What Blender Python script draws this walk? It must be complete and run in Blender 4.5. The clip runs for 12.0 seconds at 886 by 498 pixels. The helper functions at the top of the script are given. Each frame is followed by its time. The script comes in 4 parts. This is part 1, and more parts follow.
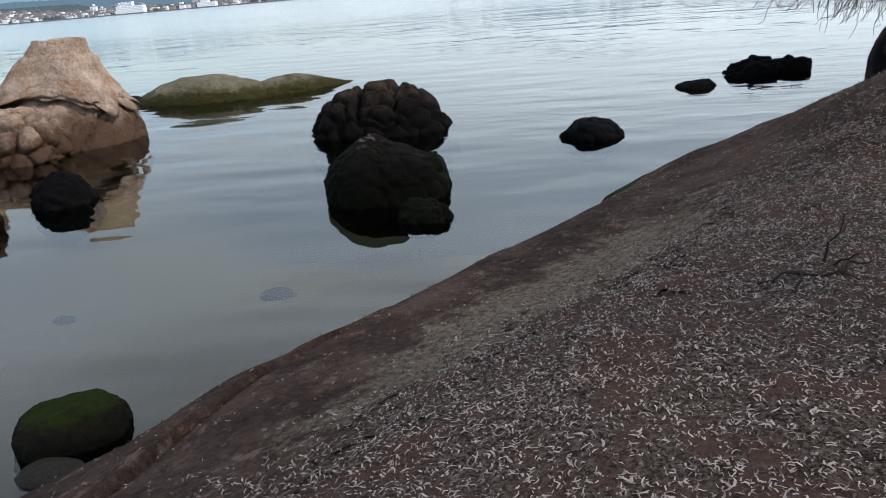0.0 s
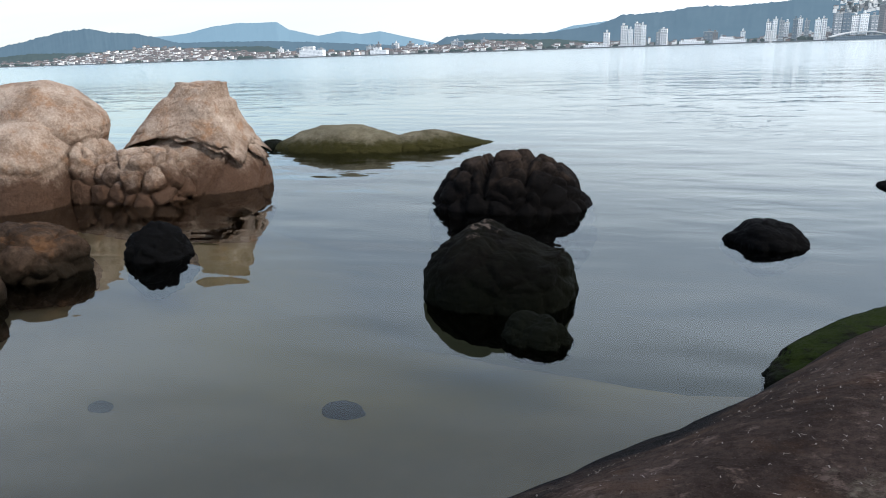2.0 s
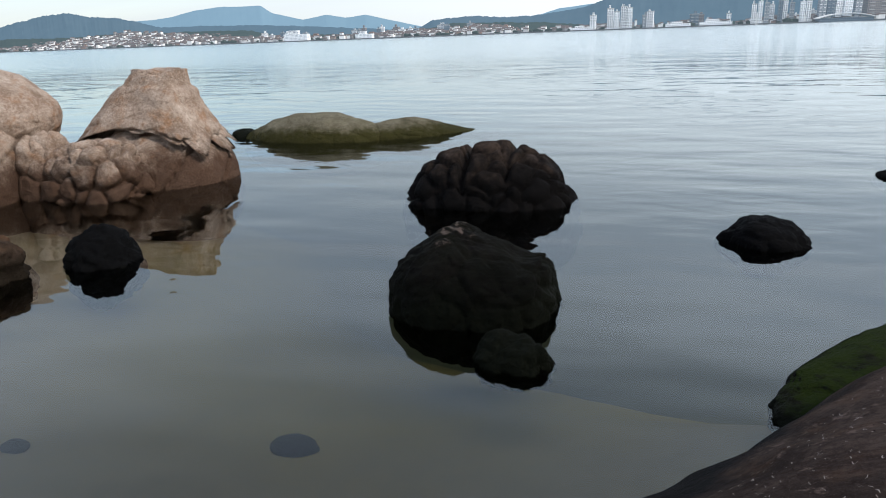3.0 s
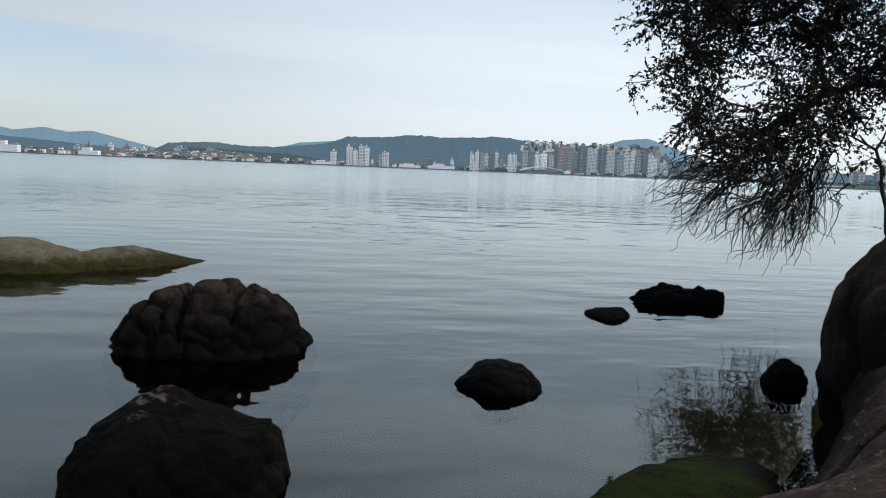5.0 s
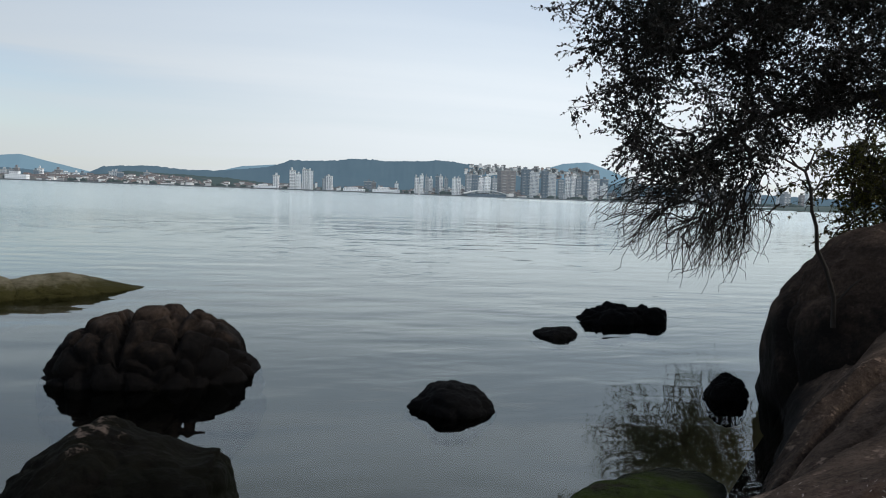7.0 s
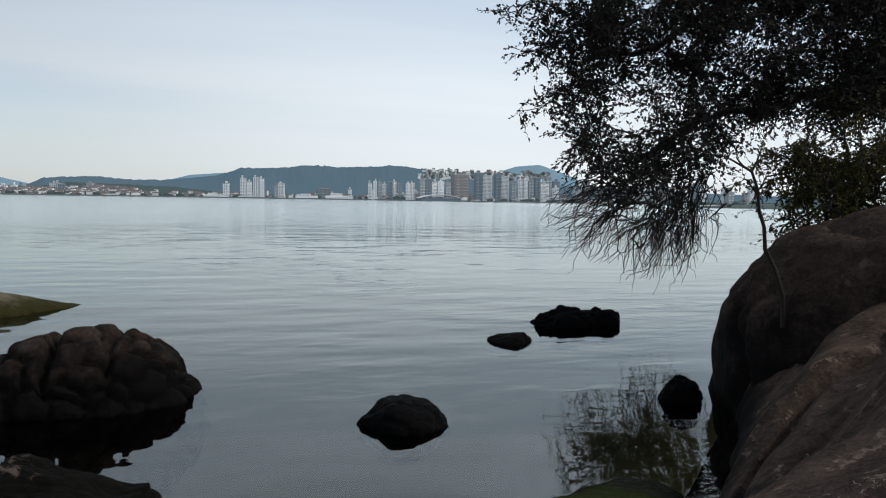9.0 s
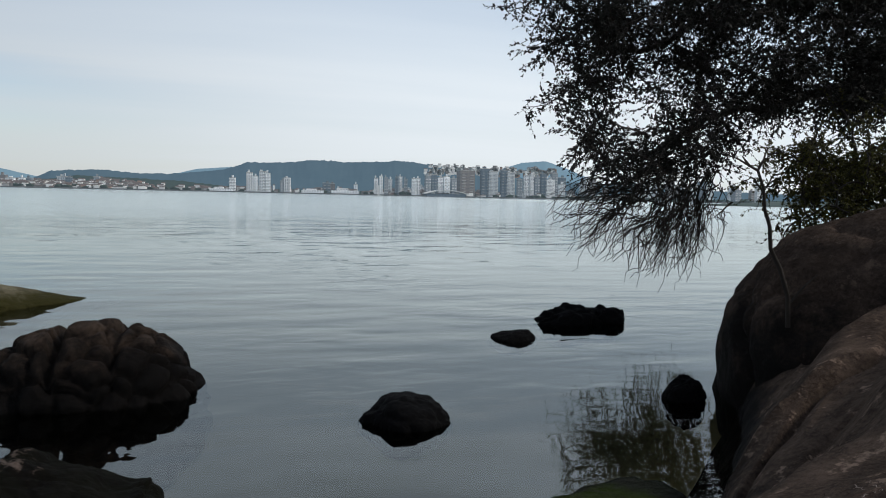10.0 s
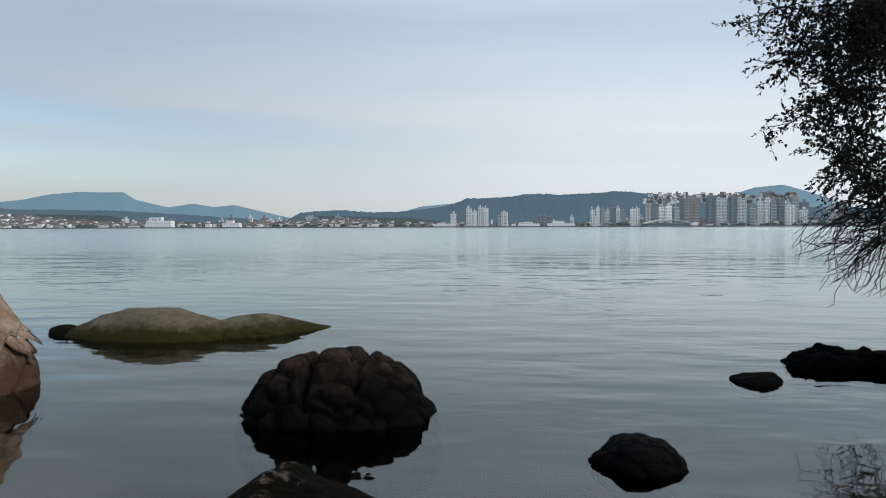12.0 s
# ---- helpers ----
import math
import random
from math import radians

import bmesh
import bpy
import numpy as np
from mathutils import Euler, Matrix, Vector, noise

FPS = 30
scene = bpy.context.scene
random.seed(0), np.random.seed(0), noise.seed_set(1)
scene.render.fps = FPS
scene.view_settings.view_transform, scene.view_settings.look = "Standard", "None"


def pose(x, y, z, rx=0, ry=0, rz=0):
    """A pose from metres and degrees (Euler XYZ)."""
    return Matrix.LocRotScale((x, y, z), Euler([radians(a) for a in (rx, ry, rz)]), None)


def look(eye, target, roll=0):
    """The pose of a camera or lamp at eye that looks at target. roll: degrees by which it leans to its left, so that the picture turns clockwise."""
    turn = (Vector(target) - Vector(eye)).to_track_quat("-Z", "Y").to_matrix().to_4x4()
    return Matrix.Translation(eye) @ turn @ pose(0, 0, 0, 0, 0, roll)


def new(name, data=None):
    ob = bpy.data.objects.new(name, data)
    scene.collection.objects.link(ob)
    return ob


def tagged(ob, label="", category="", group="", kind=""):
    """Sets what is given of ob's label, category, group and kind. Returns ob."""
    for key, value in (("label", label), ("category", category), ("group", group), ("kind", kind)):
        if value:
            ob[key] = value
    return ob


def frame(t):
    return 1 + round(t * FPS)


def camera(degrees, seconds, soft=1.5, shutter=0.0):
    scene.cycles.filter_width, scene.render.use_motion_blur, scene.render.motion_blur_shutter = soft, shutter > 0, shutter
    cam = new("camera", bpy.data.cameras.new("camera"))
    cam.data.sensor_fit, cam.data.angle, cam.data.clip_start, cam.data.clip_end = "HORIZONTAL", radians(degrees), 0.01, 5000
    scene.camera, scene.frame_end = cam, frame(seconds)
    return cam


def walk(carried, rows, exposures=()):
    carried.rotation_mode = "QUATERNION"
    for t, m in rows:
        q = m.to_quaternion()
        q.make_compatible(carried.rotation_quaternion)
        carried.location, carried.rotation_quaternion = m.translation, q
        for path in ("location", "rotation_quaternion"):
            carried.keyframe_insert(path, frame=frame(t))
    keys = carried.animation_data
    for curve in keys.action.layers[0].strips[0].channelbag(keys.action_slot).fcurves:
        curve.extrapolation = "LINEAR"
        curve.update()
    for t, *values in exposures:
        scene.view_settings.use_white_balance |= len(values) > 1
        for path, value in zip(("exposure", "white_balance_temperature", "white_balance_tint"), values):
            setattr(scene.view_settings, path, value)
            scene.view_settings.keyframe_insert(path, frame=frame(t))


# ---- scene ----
cam = camera(67.1, 12.0, 1.0)
PATH = [
    (0, (0.342, -0.043, 2.472), (0.124, 1.806, 1.741), -5.0),
    (0.5, (0.297, 0.408, 2.475), (-0.058, 2.25, 1.781), -3.7),
    (0.9, (0.301, 0.733, 2.492), (-0.282, 2.517, 1.801), -5.6),
    (1, (0.305, 0.818, 2.494), (-0.359, 2.588, 1.84), -4.8),
    (1.5, (0.365, 1.184, 2.554), (-0.462, 2.9, 1.945), -3.1),
    (2, (0.319, 1.653, 2.523), (-0.293, 3.471, 1.958), -1.9),
    (2.5, (0.248, 2.054, 2.543), (-0.287, 3.884, 1.938), -3.3),
    (2.7, (0.283, 2.212, 2.514), (-0.298, 4.022, 1.893), -2.1),
    (4.3, (0.189, 3.137, 2.545), (-0.109, 5.084, 2.198), -0.8),
    (4.5, (0.265, 3.172, 2.558), (0.089, 5.143, 2.267), 0.5),
    (5, (0.284, 3.239, 2.568), (0.445, 5.218, 2.33), 2.3),
    (5.5, (0.271, 3.268, 2.568), (0.568, 5.236, 2.376), 2.1),
    (6, (0.241, 3.256, 2.561), (0.556, 5.224, 2.388), 1.9),
    (6.5, (0.217, 3.252, 2.538), (0.434, 5.232, 2.357), 1.4),
    (7, (0.221, 3.247, 2.545), (0.542, 5.214, 2.382), 2.1),
    (7.2, (0.23, 3.246, 2.551), (0.593, 5.205, 2.374), 1.8),
    (9, (0.36, 3.506, 2.577), (0.812, 5.449, 2.431), 0.9),
    (9.5, (0.369, 3.518, 2.584), (0.787, 5.467, 2.426), 1.0),
    (10, (0.383, 3.515, 2.593), (0.819, 5.46, 2.434), 1.3),
    (10.5, (0.377, 3.536, 2.605), (0.781, 5.492, 2.496), 0.6),
    (11, (0.374, 3.516, 2.625), (0.681, 5.491, 2.551), -0.2),
    (11.5, (0.357, 3.542, 2.627), (0.603, 5.526, 2.588), -0.2),
    (12, (0.268, 3.552, 2.605), (0.066, 5.541, 2.537), -0.2),
]
walk(cam, [(t, look(eye, target, roll)) for t, eye, target, roll in PATH],
     exposures=[(0, 0.68, 6350, 13), (0.4, 1.02, 6300, 13), (1.0, 0.95, 6300, 12), (1.5, 0.87, 6300, 12), (2.0, 0.76, 6300, 12), (2.7, 0.70, 6300, 12), (4.3, 0.14, 6350, 11), (9.0, 0.05, 6500, 10), (12.0, -0.05, 6400, 10)])

# ---- world and sun ----
SUN_EL, SUN_AZ = radians(40), radians(104)          # azimuth clockwise from +y
world = bpy.data.worlds.new("sky")
scene.world = world
world.use_nodes = True
wn, wl = world.node_tree.nodes, world.node_tree.links
wn.clear()


def wnode(kind, **kw):
    n = wn.new(kind)
    for k, v in kw.items():
        setattr(n, k, v)
    return n


def build_world():
    out = wnode("ShaderNodeOutputWorld")
    bg = wnode("ShaderNodeBackground")
    sky = wnode("ShaderNodeTexSky", sky_type="NISHITA", sun_disc=False, sun_elevation=SUN_EL, sun_rotation=SUN_AZ)
    scale = wnode("ShaderNodeVectorMath", operation="SCALE")
    scale.inputs["Scale"].default_value = 0.13
    wl.new(sky.outputs[0], scale.inputs[0])
    co = wnode("ShaderNodeTexCoord")
    # a flat cloud deck: the direction divided by its height
    sep = wnode("ShaderNodeSeparateXYZ")
    wl.new(co.outputs["Generated"], sep.inputs[0])
    up = wnode("ShaderNodeMath", operation="MAXIMUM")
    up.inputs[1].default_value = 0.0
    wl.new(sep.outputs[2], up.inputs[0])
    lift = wnode("ShaderNodeMath", operation="ADD")
    lift.inputs[1].default_value = 0.12
    wl.new(up.outputs[0], lift.inputs[0])
    px = wnode("ShaderNodeMath", operation="DIVIDE")
    py = wnode("ShaderNodeMath", operation="DIVIDE")
    wl.new(sep.outputs[0], px.inputs[0]), wl.new(lift.outputs[0], px.inputs[1])
    wl.new(sep.outputs[1], py.inputs[0]), wl.new(lift.outputs[0], py.inputs[1])
    comb = wnode("ShaderNodeCombineXYZ")
    wl.new(px.outputs[0], comb.inputs[0]), wl.new(py.outputs[0], comb.inputs[1])
    mp = wnode("ShaderNodeMapping")
    mp.inputs["Rotation"].default_value = (0, 0, radians(-14))
    mp.inputs["Location"].default_value = (0.7, 0.55, 0)
    mp.inputs["Scale"].default_value = (0.10, 0.52, 1)
    wl.new(comb.outputs[0], mp.inputs[0])
    no = wnode("ShaderNodeTexNoise")
    no.inputs["Scale"].default_value = 1.0
    no.inputs["Detail"].default_value = 6
    no.inputs["Roughness"].default_value = 0.5
    wl.new(mp.outputs[0], no.inputs["Vector"])
    mask = wnode("ShaderNodeMapRange")
    mask.inputs[1].default_value, mask.inputs[2].default_value = 0.34, 0.62
    mask.inputs[3].default_value, mask.inputs[4].default_value = 0.62, 1.0
    wl.new(no.outputs[0], mask.inputs[0])
    # a long gap in the deck, low over the water on one side
    tilt = wnode("ShaderNodeMath", operation="MULTIPLY_ADD")
    tilt.inputs[1].default_value = 0.05
    wl.new(sep.outputs[0], tilt.inputs[0]), wl.new(sep.outputs[2], tilt.inputs[2])
    wisp = wnode("ShaderNodeTexNoise")
    wisp.inputs["Scale"].default_value, wisp.inputs["Detail"].default_value = 1.0, 5
    wm = wnode("ShaderNodeMapping")
    wm.inputs["Scale"].default_value = (2.0, 2.0, 38.0)
    wl.new(co.outputs["Generated"], wm.inputs[0]), wl.new(wm.outputs[0], wisp.inputs["Vector"])
    jit = wnode("ShaderNodeMath", operation="MULTIPLY_ADD")
    jit.inputs[1].default_value = 0.05
    wl.new(wisp.outputs[0], jit.inputs[0]), wl.new(tilt.outputs[0], jit.inputs[2])
    band = wnode("ShaderNodeValToRGB")
    band.color_ramp.interpolation = "EASE"
    for pos, v in ((0.0, 0.0), (0.035, 0.15), (0.09, 0.75), (0.12, 0.5), (0.138, 1.0), (0.15, 0.9), (0.175, 0.0)):
        el = band.color_ramp.elements.new(pos)
        el.color = (v, v, v, 1)
    wl.new(jit.outputs[0], band.inputs[0])
    side = wnode("ShaderNodeMapRange", interpolation_type="SMOOTHSTEP")
    for i, v in enumerate((0.12, -0.75, 0.0, 0.72)):
        side.inputs[i + 1].default_value = v
    wl.new(sep.outputs[0], side.inputs[0])
    gap = wnode("ShaderNodeMath", operation="MULTIPLY")
    wl.new(band.outputs[0], gap.inputs[0]), wl.new(side.outputs[0], gap.inputs[1])
    keep = wnode("ShaderNodeMath", operation="SUBTRACT")
    wl.new(mask.outputs[0], keep.inputs[0]), wl.new(gap.outputs[0], keep.inputs[1])
    keep.use_clamp = True
    # cloud colour: brighter and warmer low over the water, greyer overhead
    ramp = wnode("ShaderNodeValToRGB")
    ramp.color_ramp.elements[0].position, ramp.color_ramp.elements[0].color = 0.0, (0.73, 0.78, 0.805, 1)
    ramp.color_ramp.elements[1].position, ramp.color_ramp.elements[1].color = 0.9, (0.50, 0.57, 0.65, 1)
    e = ramp.color_ramp.elements.new(0.10)
    e.color = (0.75, 0.81, 0.855, 1)
    # 0.37 and 0.43: a bright band added above the view, to brighten the water
    for pos, colour in ((0.29, (0.70, 0.78, 0.86, 1)), (0.37, (1.12, 1.22, 1.32, 1)), (0.43, (0.98, 1.08, 1.18, 1)), (0.54, (0.60, 0.68, 0.77, 1))):
        e = ramp.color_ramp.elements.new(pos)
        e.color = colour
    wl.new(up.outputs[0], ramp.inputs[0])
    # brighter towards the veiled sun
    lean = wnode("ShaderNodeMapRange", interpolation_type="SMOOTHSTEP")
    for i, v in enumerate((-0.85, 0.35, 0.66, 1.06)):
        lean.inputs[i + 1].default_value = v
    wl.new(sep.outputs[0], lean.inputs[0])
    veil = wnode("ShaderNodeVectorMath", operation="SCALE")
    wl.new(ramp.outputs[0], veil.inputs[0]), wl.new(lean.outputs[0], veil.inputs["Scale"])
    mix = wnode("ShaderNodeMix", data_type="RGBA")
    wl.new(keep.outputs[0], mix.inputs["Factor"])
    wl.new(scale.outputs[0], mix.inputs["A"])
    wl.new(veil.outputs[0], mix.inputs["B"])
    wl.new(mix.outputs["Result"], bg.inputs[0])
    wl.new(bg.outputs[0], out.inputs[0])


build_world()
sun = new("sun", bpy.data.lights.new("sun", "SUN"))
sun.data.energy, sun.data.angle, sun.data.color = 2.0, radians(9), (1.0, 0.94, 0.85)
sun.matrix_world = look((0, 0, 0), (-math.sin(SUN_AZ) * math.cos(SUN_EL), -math.cos(SUN_AZ) * math.cos(SUN_EL), -math.sin(SUN_EL)))


# ---- materials ----
def material(name):
    m = bpy.data.materials.new(name)
    m.use_nodes = True
    nt = m.node_tree
    return m, nt, nt.nodes, nt.links, nt.nodes["Principled BSDF"]


class Net:
    """Small helper round a node tree."""

    def __init__(self, name):
        self.m, self.nt, self.n, self.l, self.b = material(name)
        self.geo = self.n.new("ShaderNodeNewGeometry")

    def noise(self, scale, detail=4, rough=0.6, vec=None, dist=0.0):
        n = self.n.new("ShaderNodeTexNoise")
        n.inputs["Scale"].default_value, n.inputs["Detail"].default_value = scale, detail
        n.inputs["Roughness"].default_value, n.inputs["Distortion"].default_value = rough, dist
        self.l.new(vec or self.geo.outputs["Position"], n.inputs["Vector"])
        return n.outputs[0]

    def voronoi(self, scale, feature="F1", vec=None):
        n = self.n.new("ShaderNodeTexVoronoi")
        n.feature = feature
        n.inputs["Scale"].default_value = scale
        self.l.new(vec or self.geo.outputs["Position"], n.inputs["Vector"])
        return n.outputs["Distance"]

    def span(self, x, a, b, c=0.0, d=1.0):
        n = self.n.new("ShaderNodeMapRange")
        n.interpolation_type = "SMOOTHSTEP"
        self.l.new(x, n.inputs[0])
        for i, v in enumerate((a, b, c, d)):
            n.inputs[i + 1].default_value = v
        return n.outputs[0]

    def math(self, op, a, b):
        n = self.n.new("ShaderNodeMath")
        n.operation = op
        for i, v in enumerate((a, b)):
            if isinstance(v, (int, float)):
                n.inputs[i].default_value = v
            else:
                self.l.new(v, n.inputs[i])
        return n.outputs[0]

    def mix(self, f, a, b):
        n = self.n.new("ShaderNodeMix")
        n.data_type = "RGBA"
        for key, v in (("Factor", f), ("A", a), ("B", b)):
            if isinstance(v, tuple):
                n.inputs[key].default_value = (*v, 1)
            elif isinstance(v, (int, float)):
                n.inputs[key].default_value = v
            else:
                self.l.new(v, n.inputs[key])
        return n.outputs["Result"]

    def axis(self, which, what="Position"):
        n = self.n.new("ShaderNodeSeparateXYZ")
        self.l.new(self.geo.outputs[what], n.inputs[0])
        return n.outputs[which]

    def bump(self, h, strength, distance, after=None):
        n = self.n.new("ShaderNodeBump")
        n.inputs["Strength"].default_value, n.inputs["Distance"].default_value = strength, distance
        self.l.new(h, n.inputs["Height"])
        if after is not None:
            self.l.new(after, n.inputs["Normal"])
        return n.outputs[0]

    def finish(self, colour, rough=0.8, normal=None, spec=0.3):
        if isinstance(colour, tuple):
            self.b.inputs["Base Color"].default_value = (*colour, 1)
        else:
            self.l.new(colour, self.b.inputs["Base Color"])
        if isinstance(rough, float):
            self.b.inputs["Roughness"].default_value = rough
        else:
            self.l.new(rough, self.b.inputs["Roughness"])
        self.b.inputs["Specular IOR Level"].default_value = spec
        if normal is not None:
            self.l.new(normal, self.b.inputs["Normal"])
        return self.m


def granite(name, dark, light, weather=0.5, tide_shade=0.25, tide_shade_colour=(0.035, 0.032, 0.028), moss=0.0, lichen=0.0, rust=0.0, cap=0.0, patch=None):
    """Coarse granite: mineral grain, broad stains, a dark band of given height in metres above the water (weed; on the
    hump its shade too), moss on upward faces.
    """
    k = Net(name)
    grain = k.noise(90, 3, 0.7)
    mid = k.noise(21, 6, 0.72)
    broad = k.noise(1.6, 4, 0.6, dist=0.6)
    c = k.mix(k.span(k.math("ADD", k.math("MULTIPLY", mid, 0.5), k.math("MULTIPLY", k.noise(2.2, 5, 0.6), 0.5)), 0.36, 0.66), dark, light)
    stain = tuple(v * 0.45 for v in dark)
    c = k.mix(k.math("MULTIPLY", k.span(broad, 0.45, 0.7), weather), c, stain)
    if rust:
        c = k.mix(k.math("MULTIPLY", k.span(k.noise(3.1, 4, 0.6), 0.5, 0.72), rust), c, (0.30, 0.135, 0.05))
    c = k.mix(k.math("MULTIPLY", k.span(grain, 0.55, 0.75), 0.45), c, tuple(min(1, v * 1.6) for v in light))
    c = k.mix(k.math("MULTIPLY", k.span(k.noise(140, 2, 0.5), 0.58, 0.72), 0.6), c, tuple(min(0.018, v * 0.35) for v in light))
    if patch:
        gs, gd, gl, gr = patch
        u, v = k.math("ADD", k.axis(0), 2.2), k.math("SUBTRACT", k.axis(1), 2.9)
        along = k.math("ADD", k.math("MULTIPLY", u, 0.664), k.math("MULTIPLY", v, 0.748))
        inland = k.math("SUBTRACT", k.math("MULTIPLY", u, 0.748), k.math("MULTIPLY", v, 0.664))
        dx, dy = k.math("MULTIPLY", k.math("SUBTRACT", along, gs), gr / gl), k.math("SUBTRACT", inland, gd)
        far = k.math("POWER", k.math("ADD", k.math("MULTIPLY", dx, dx), k.math("MULTIPLY", dy, dy)), 0.5)
        far = k.math("ADD", far, k.math("MULTIPLY", k.math("SUBTRACT", k.noise(3.4, 6, 0.75), 0.5), gr * 2.6))
        c = k.mix(k.span(far, gr * 0.55, gr * 0.95, 0.75, 0.0), c, k.mix(k.span(k.noise(34, 5, 0.75), 0.35, 0.65), (0.10, 0.076, 0.055), (0.31, 0.255, 0.19)))
    if lichen:
        sp = k.math("MULTIPLY", k.span(k.noise(5.5, 6, 0.75), 0.56, 0.66), lichen)
        c = k.mix(sp, c, tuple(min(0.42, v * 2.1) for v in light))
    if moss:
        up = k.span(k.axis(2, "Normal"), 0.55, 0.88)
        patch = k.span(k.noise(4.0, 5, 0.7), 0.34, 0.55)
        mc = k.mix(k.noise(40, 3, 0.7), (0.008, 0.014, 0.003), (0.034, 0.050, 0.009))
        c = k.mix(k.math("MULTIPLY", k.math("MULTIPLY", up, patch), moss), c, mc)
    if cap:
        top = k.span(k.math("ADD", k.axis(2), k.math("MULTIPLY", k.math("SUBTRACT", k.noise(11, 5, 0.75), 0.5), 0.5)), cap, cap + 0.08)
        c = k.mix(k.math("MULTIPLY", top, 0.65), c, (0.20, 0.15, 0.125))
    h = k.math("ADD", k.axis(2), k.math("MULTIPLY", k.math("SUBTRACT", k.noise(1.7, 6, 0.75), 0.5), tide_shade * 2.0))
    wet = k.span(h, tide_shade * 0.35, tide_shade * 1.15, 1.0, 0.0)
    c = k.mix(k.math("MULTIPLY", wet, 0.97), c, k.mix(k.noise(28, 4, 0.7), tuple(v * 0.5 for v in tide_shade_colour), tuple(v * 1.6 for v in tide_shade_colour)))
    rough = k.span(wet, 0.0, 1.0, 0.86, 0.7)
    nrm = k.bump(k.noise(14, 6, 0.7), 0.95, 0.07)
    nrm = k.bump(k.noise(75, 4, 0.7), 0.6, 0.018, nrm)
    return k.finish(c, rough, nrm, 0.04)


def water_material():
    k = Net("water")
    k.n.remove(k.b)
    out = k.n["Material Output"]
    # long low swell, wind ripples and fine chop in places
    mp = k.n.new("ShaderNodeMapping")
    mp.inputs["Scale"].default_value = (0.42, 1.0, 1.0)
    mp.inputs["Rotation"].default_value = (0, 0, radians(8))
    k.l.new(k.geo.outputs["Position"], mp.inputs[0])
    swell = k.noise(0.9, 2, 0.35, mp.outputs[0])
    chop = k.noise(2.9, 1, 0.4, mp.outputs[0], 0.6)
    far = k.noise(0.28, 3, 0.5, mp.outputs[0])
    gust = k.span(k.noise(0.06, 3, 0.6), 0.46, 0.62)
    n1 = k.bump(swell, 0.26, 0.15)
    n2 = k.bump(k.math("MULTIPLY", chop, k.math("ADD", k.math("MULTIPLY", gust, 0.75), k.span(k.axis(1), 7, 13, 0.07, 0.22))), 0.4, 0.045, n1)
    off = k.span(k.axis(1), 12, 70)
    n3 = k.bump(k.math("MULTIPLY", far, k.math("ADD", off, k.span(k.axis(1), 60, 900, 0.0, 3.0))), 0.40, 0.5, n2)
    n3 = k.bump(k.math("MULTIPLY", k.noise(1.6, 2, 0.5, mp.outputs[0]), k.math("MULTIPLY", off, k.math("ADD", k.math("MULTIPLY", gust, 0.9), 0.3))), 0.30, 0.12, n3)
    fr = k.n.new("ShaderNodeFresnel")
    fr.inputs["IOR"].default_value = 1.52
    k.l.new(n3, fr.inputs["Normal"])
    tr = k.n.new("ShaderNodeBsdfTransparent")
    tr.inputs[0].default_value = (0.92, 0.90, 0.78, 1)
    gl = k.n.new("ShaderNodeBsdfGlossy")
    k.l.new(k.span(k.axis(1), 14, 90, 0.010, 0.15), gl.inputs["Roughness"])
    gl.inputs["Color"].default_value = (0.95, 1.0, 1.0, 1)
    k.l.new(n3, gl.inputs["Normal"])
    mx = k.n.new("ShaderNodeMixShader")
    k.l.new(fr.outputs[0], mx.inputs[0]), k.l.new(tr.outputs[0], mx.inputs[1]), k.l.new(gl.outputs[0], mx.inputs[2])
    k.l.new(mx.outputs[0], out.inputs[0])
    return k.m


def bed_material():
    """Pale sand in the shallows, olive weed-stained sand further out, dark green silt where it is deep."""
    k = Net("bed_sand_and_silt")
    deep = k.math("ADD", k.axis(2), k.math("MULTIPLY", k.math("SUBTRACT", k.noise(0.8, 4), 0.5), 0.3))
    sand = k.mix(k.noise(5, 4, 0.6), (0.17, 0.142, 0.105), (0.25, 0.21, 0.155))
    olive = k.mix(k.noise(1.7, 4, 0.6), (0.20, 0.155, 0.052), (0.29, 0.225, 0.080))
    silt = k.mix(k.noise(1.5, 4, 0.6), (0.055, 0.060, 0.038), (0.090, 0.092, 0.058))
    c = k.mix(k.span(deep, -0.85, -0.25), olive, sand)
    c = k.mix(k.span(deep, -2.6, -0.6), silt, c)
    return k.finish(c, 0.9)


M_SLAB = granite("slab_granite", (0.046, 0.029, 0.023), (0.128, 0.088, 0.070), 0.6, 0.50, (0.009, 0.0085, 0.009), lichen=0.6, rust=0.12, patch=(2.0, 2.0, 1.9, 0.52))
M_BLOND = granite("blond_granite", (0.26, 0.175, 0.122), (0.54, 0.43, 0.345), 0.45, 0.95, (0.070, 0.040, 0.026), rust=0.55)
M_BROWN = granite("brown_granite", (0.036, 0.024, 0.017), (0.098, 0.066, 0.046), 0.7, 0.3, (0.016, 0.012, 0.008), rust=0.3)
# dark boulders: their backlit darkness is put into base colours below real rock
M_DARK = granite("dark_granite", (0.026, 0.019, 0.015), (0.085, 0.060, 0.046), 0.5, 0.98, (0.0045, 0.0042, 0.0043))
M_BLACK = granite("backlit_wet_rock", (0.005, 0.005, 0.0055), (0.011, 0.0105, 0.0105), 0.5, 0.6, (0.004, 0.004, 0.0042))
M_MOSSY = granite("mossy_rock", (0.006, 0.0068, 0.005), (0.022, 0.019, 0.014), 0.5, 0.10, (0.008, 0.009, 0.006), moss=0.95)
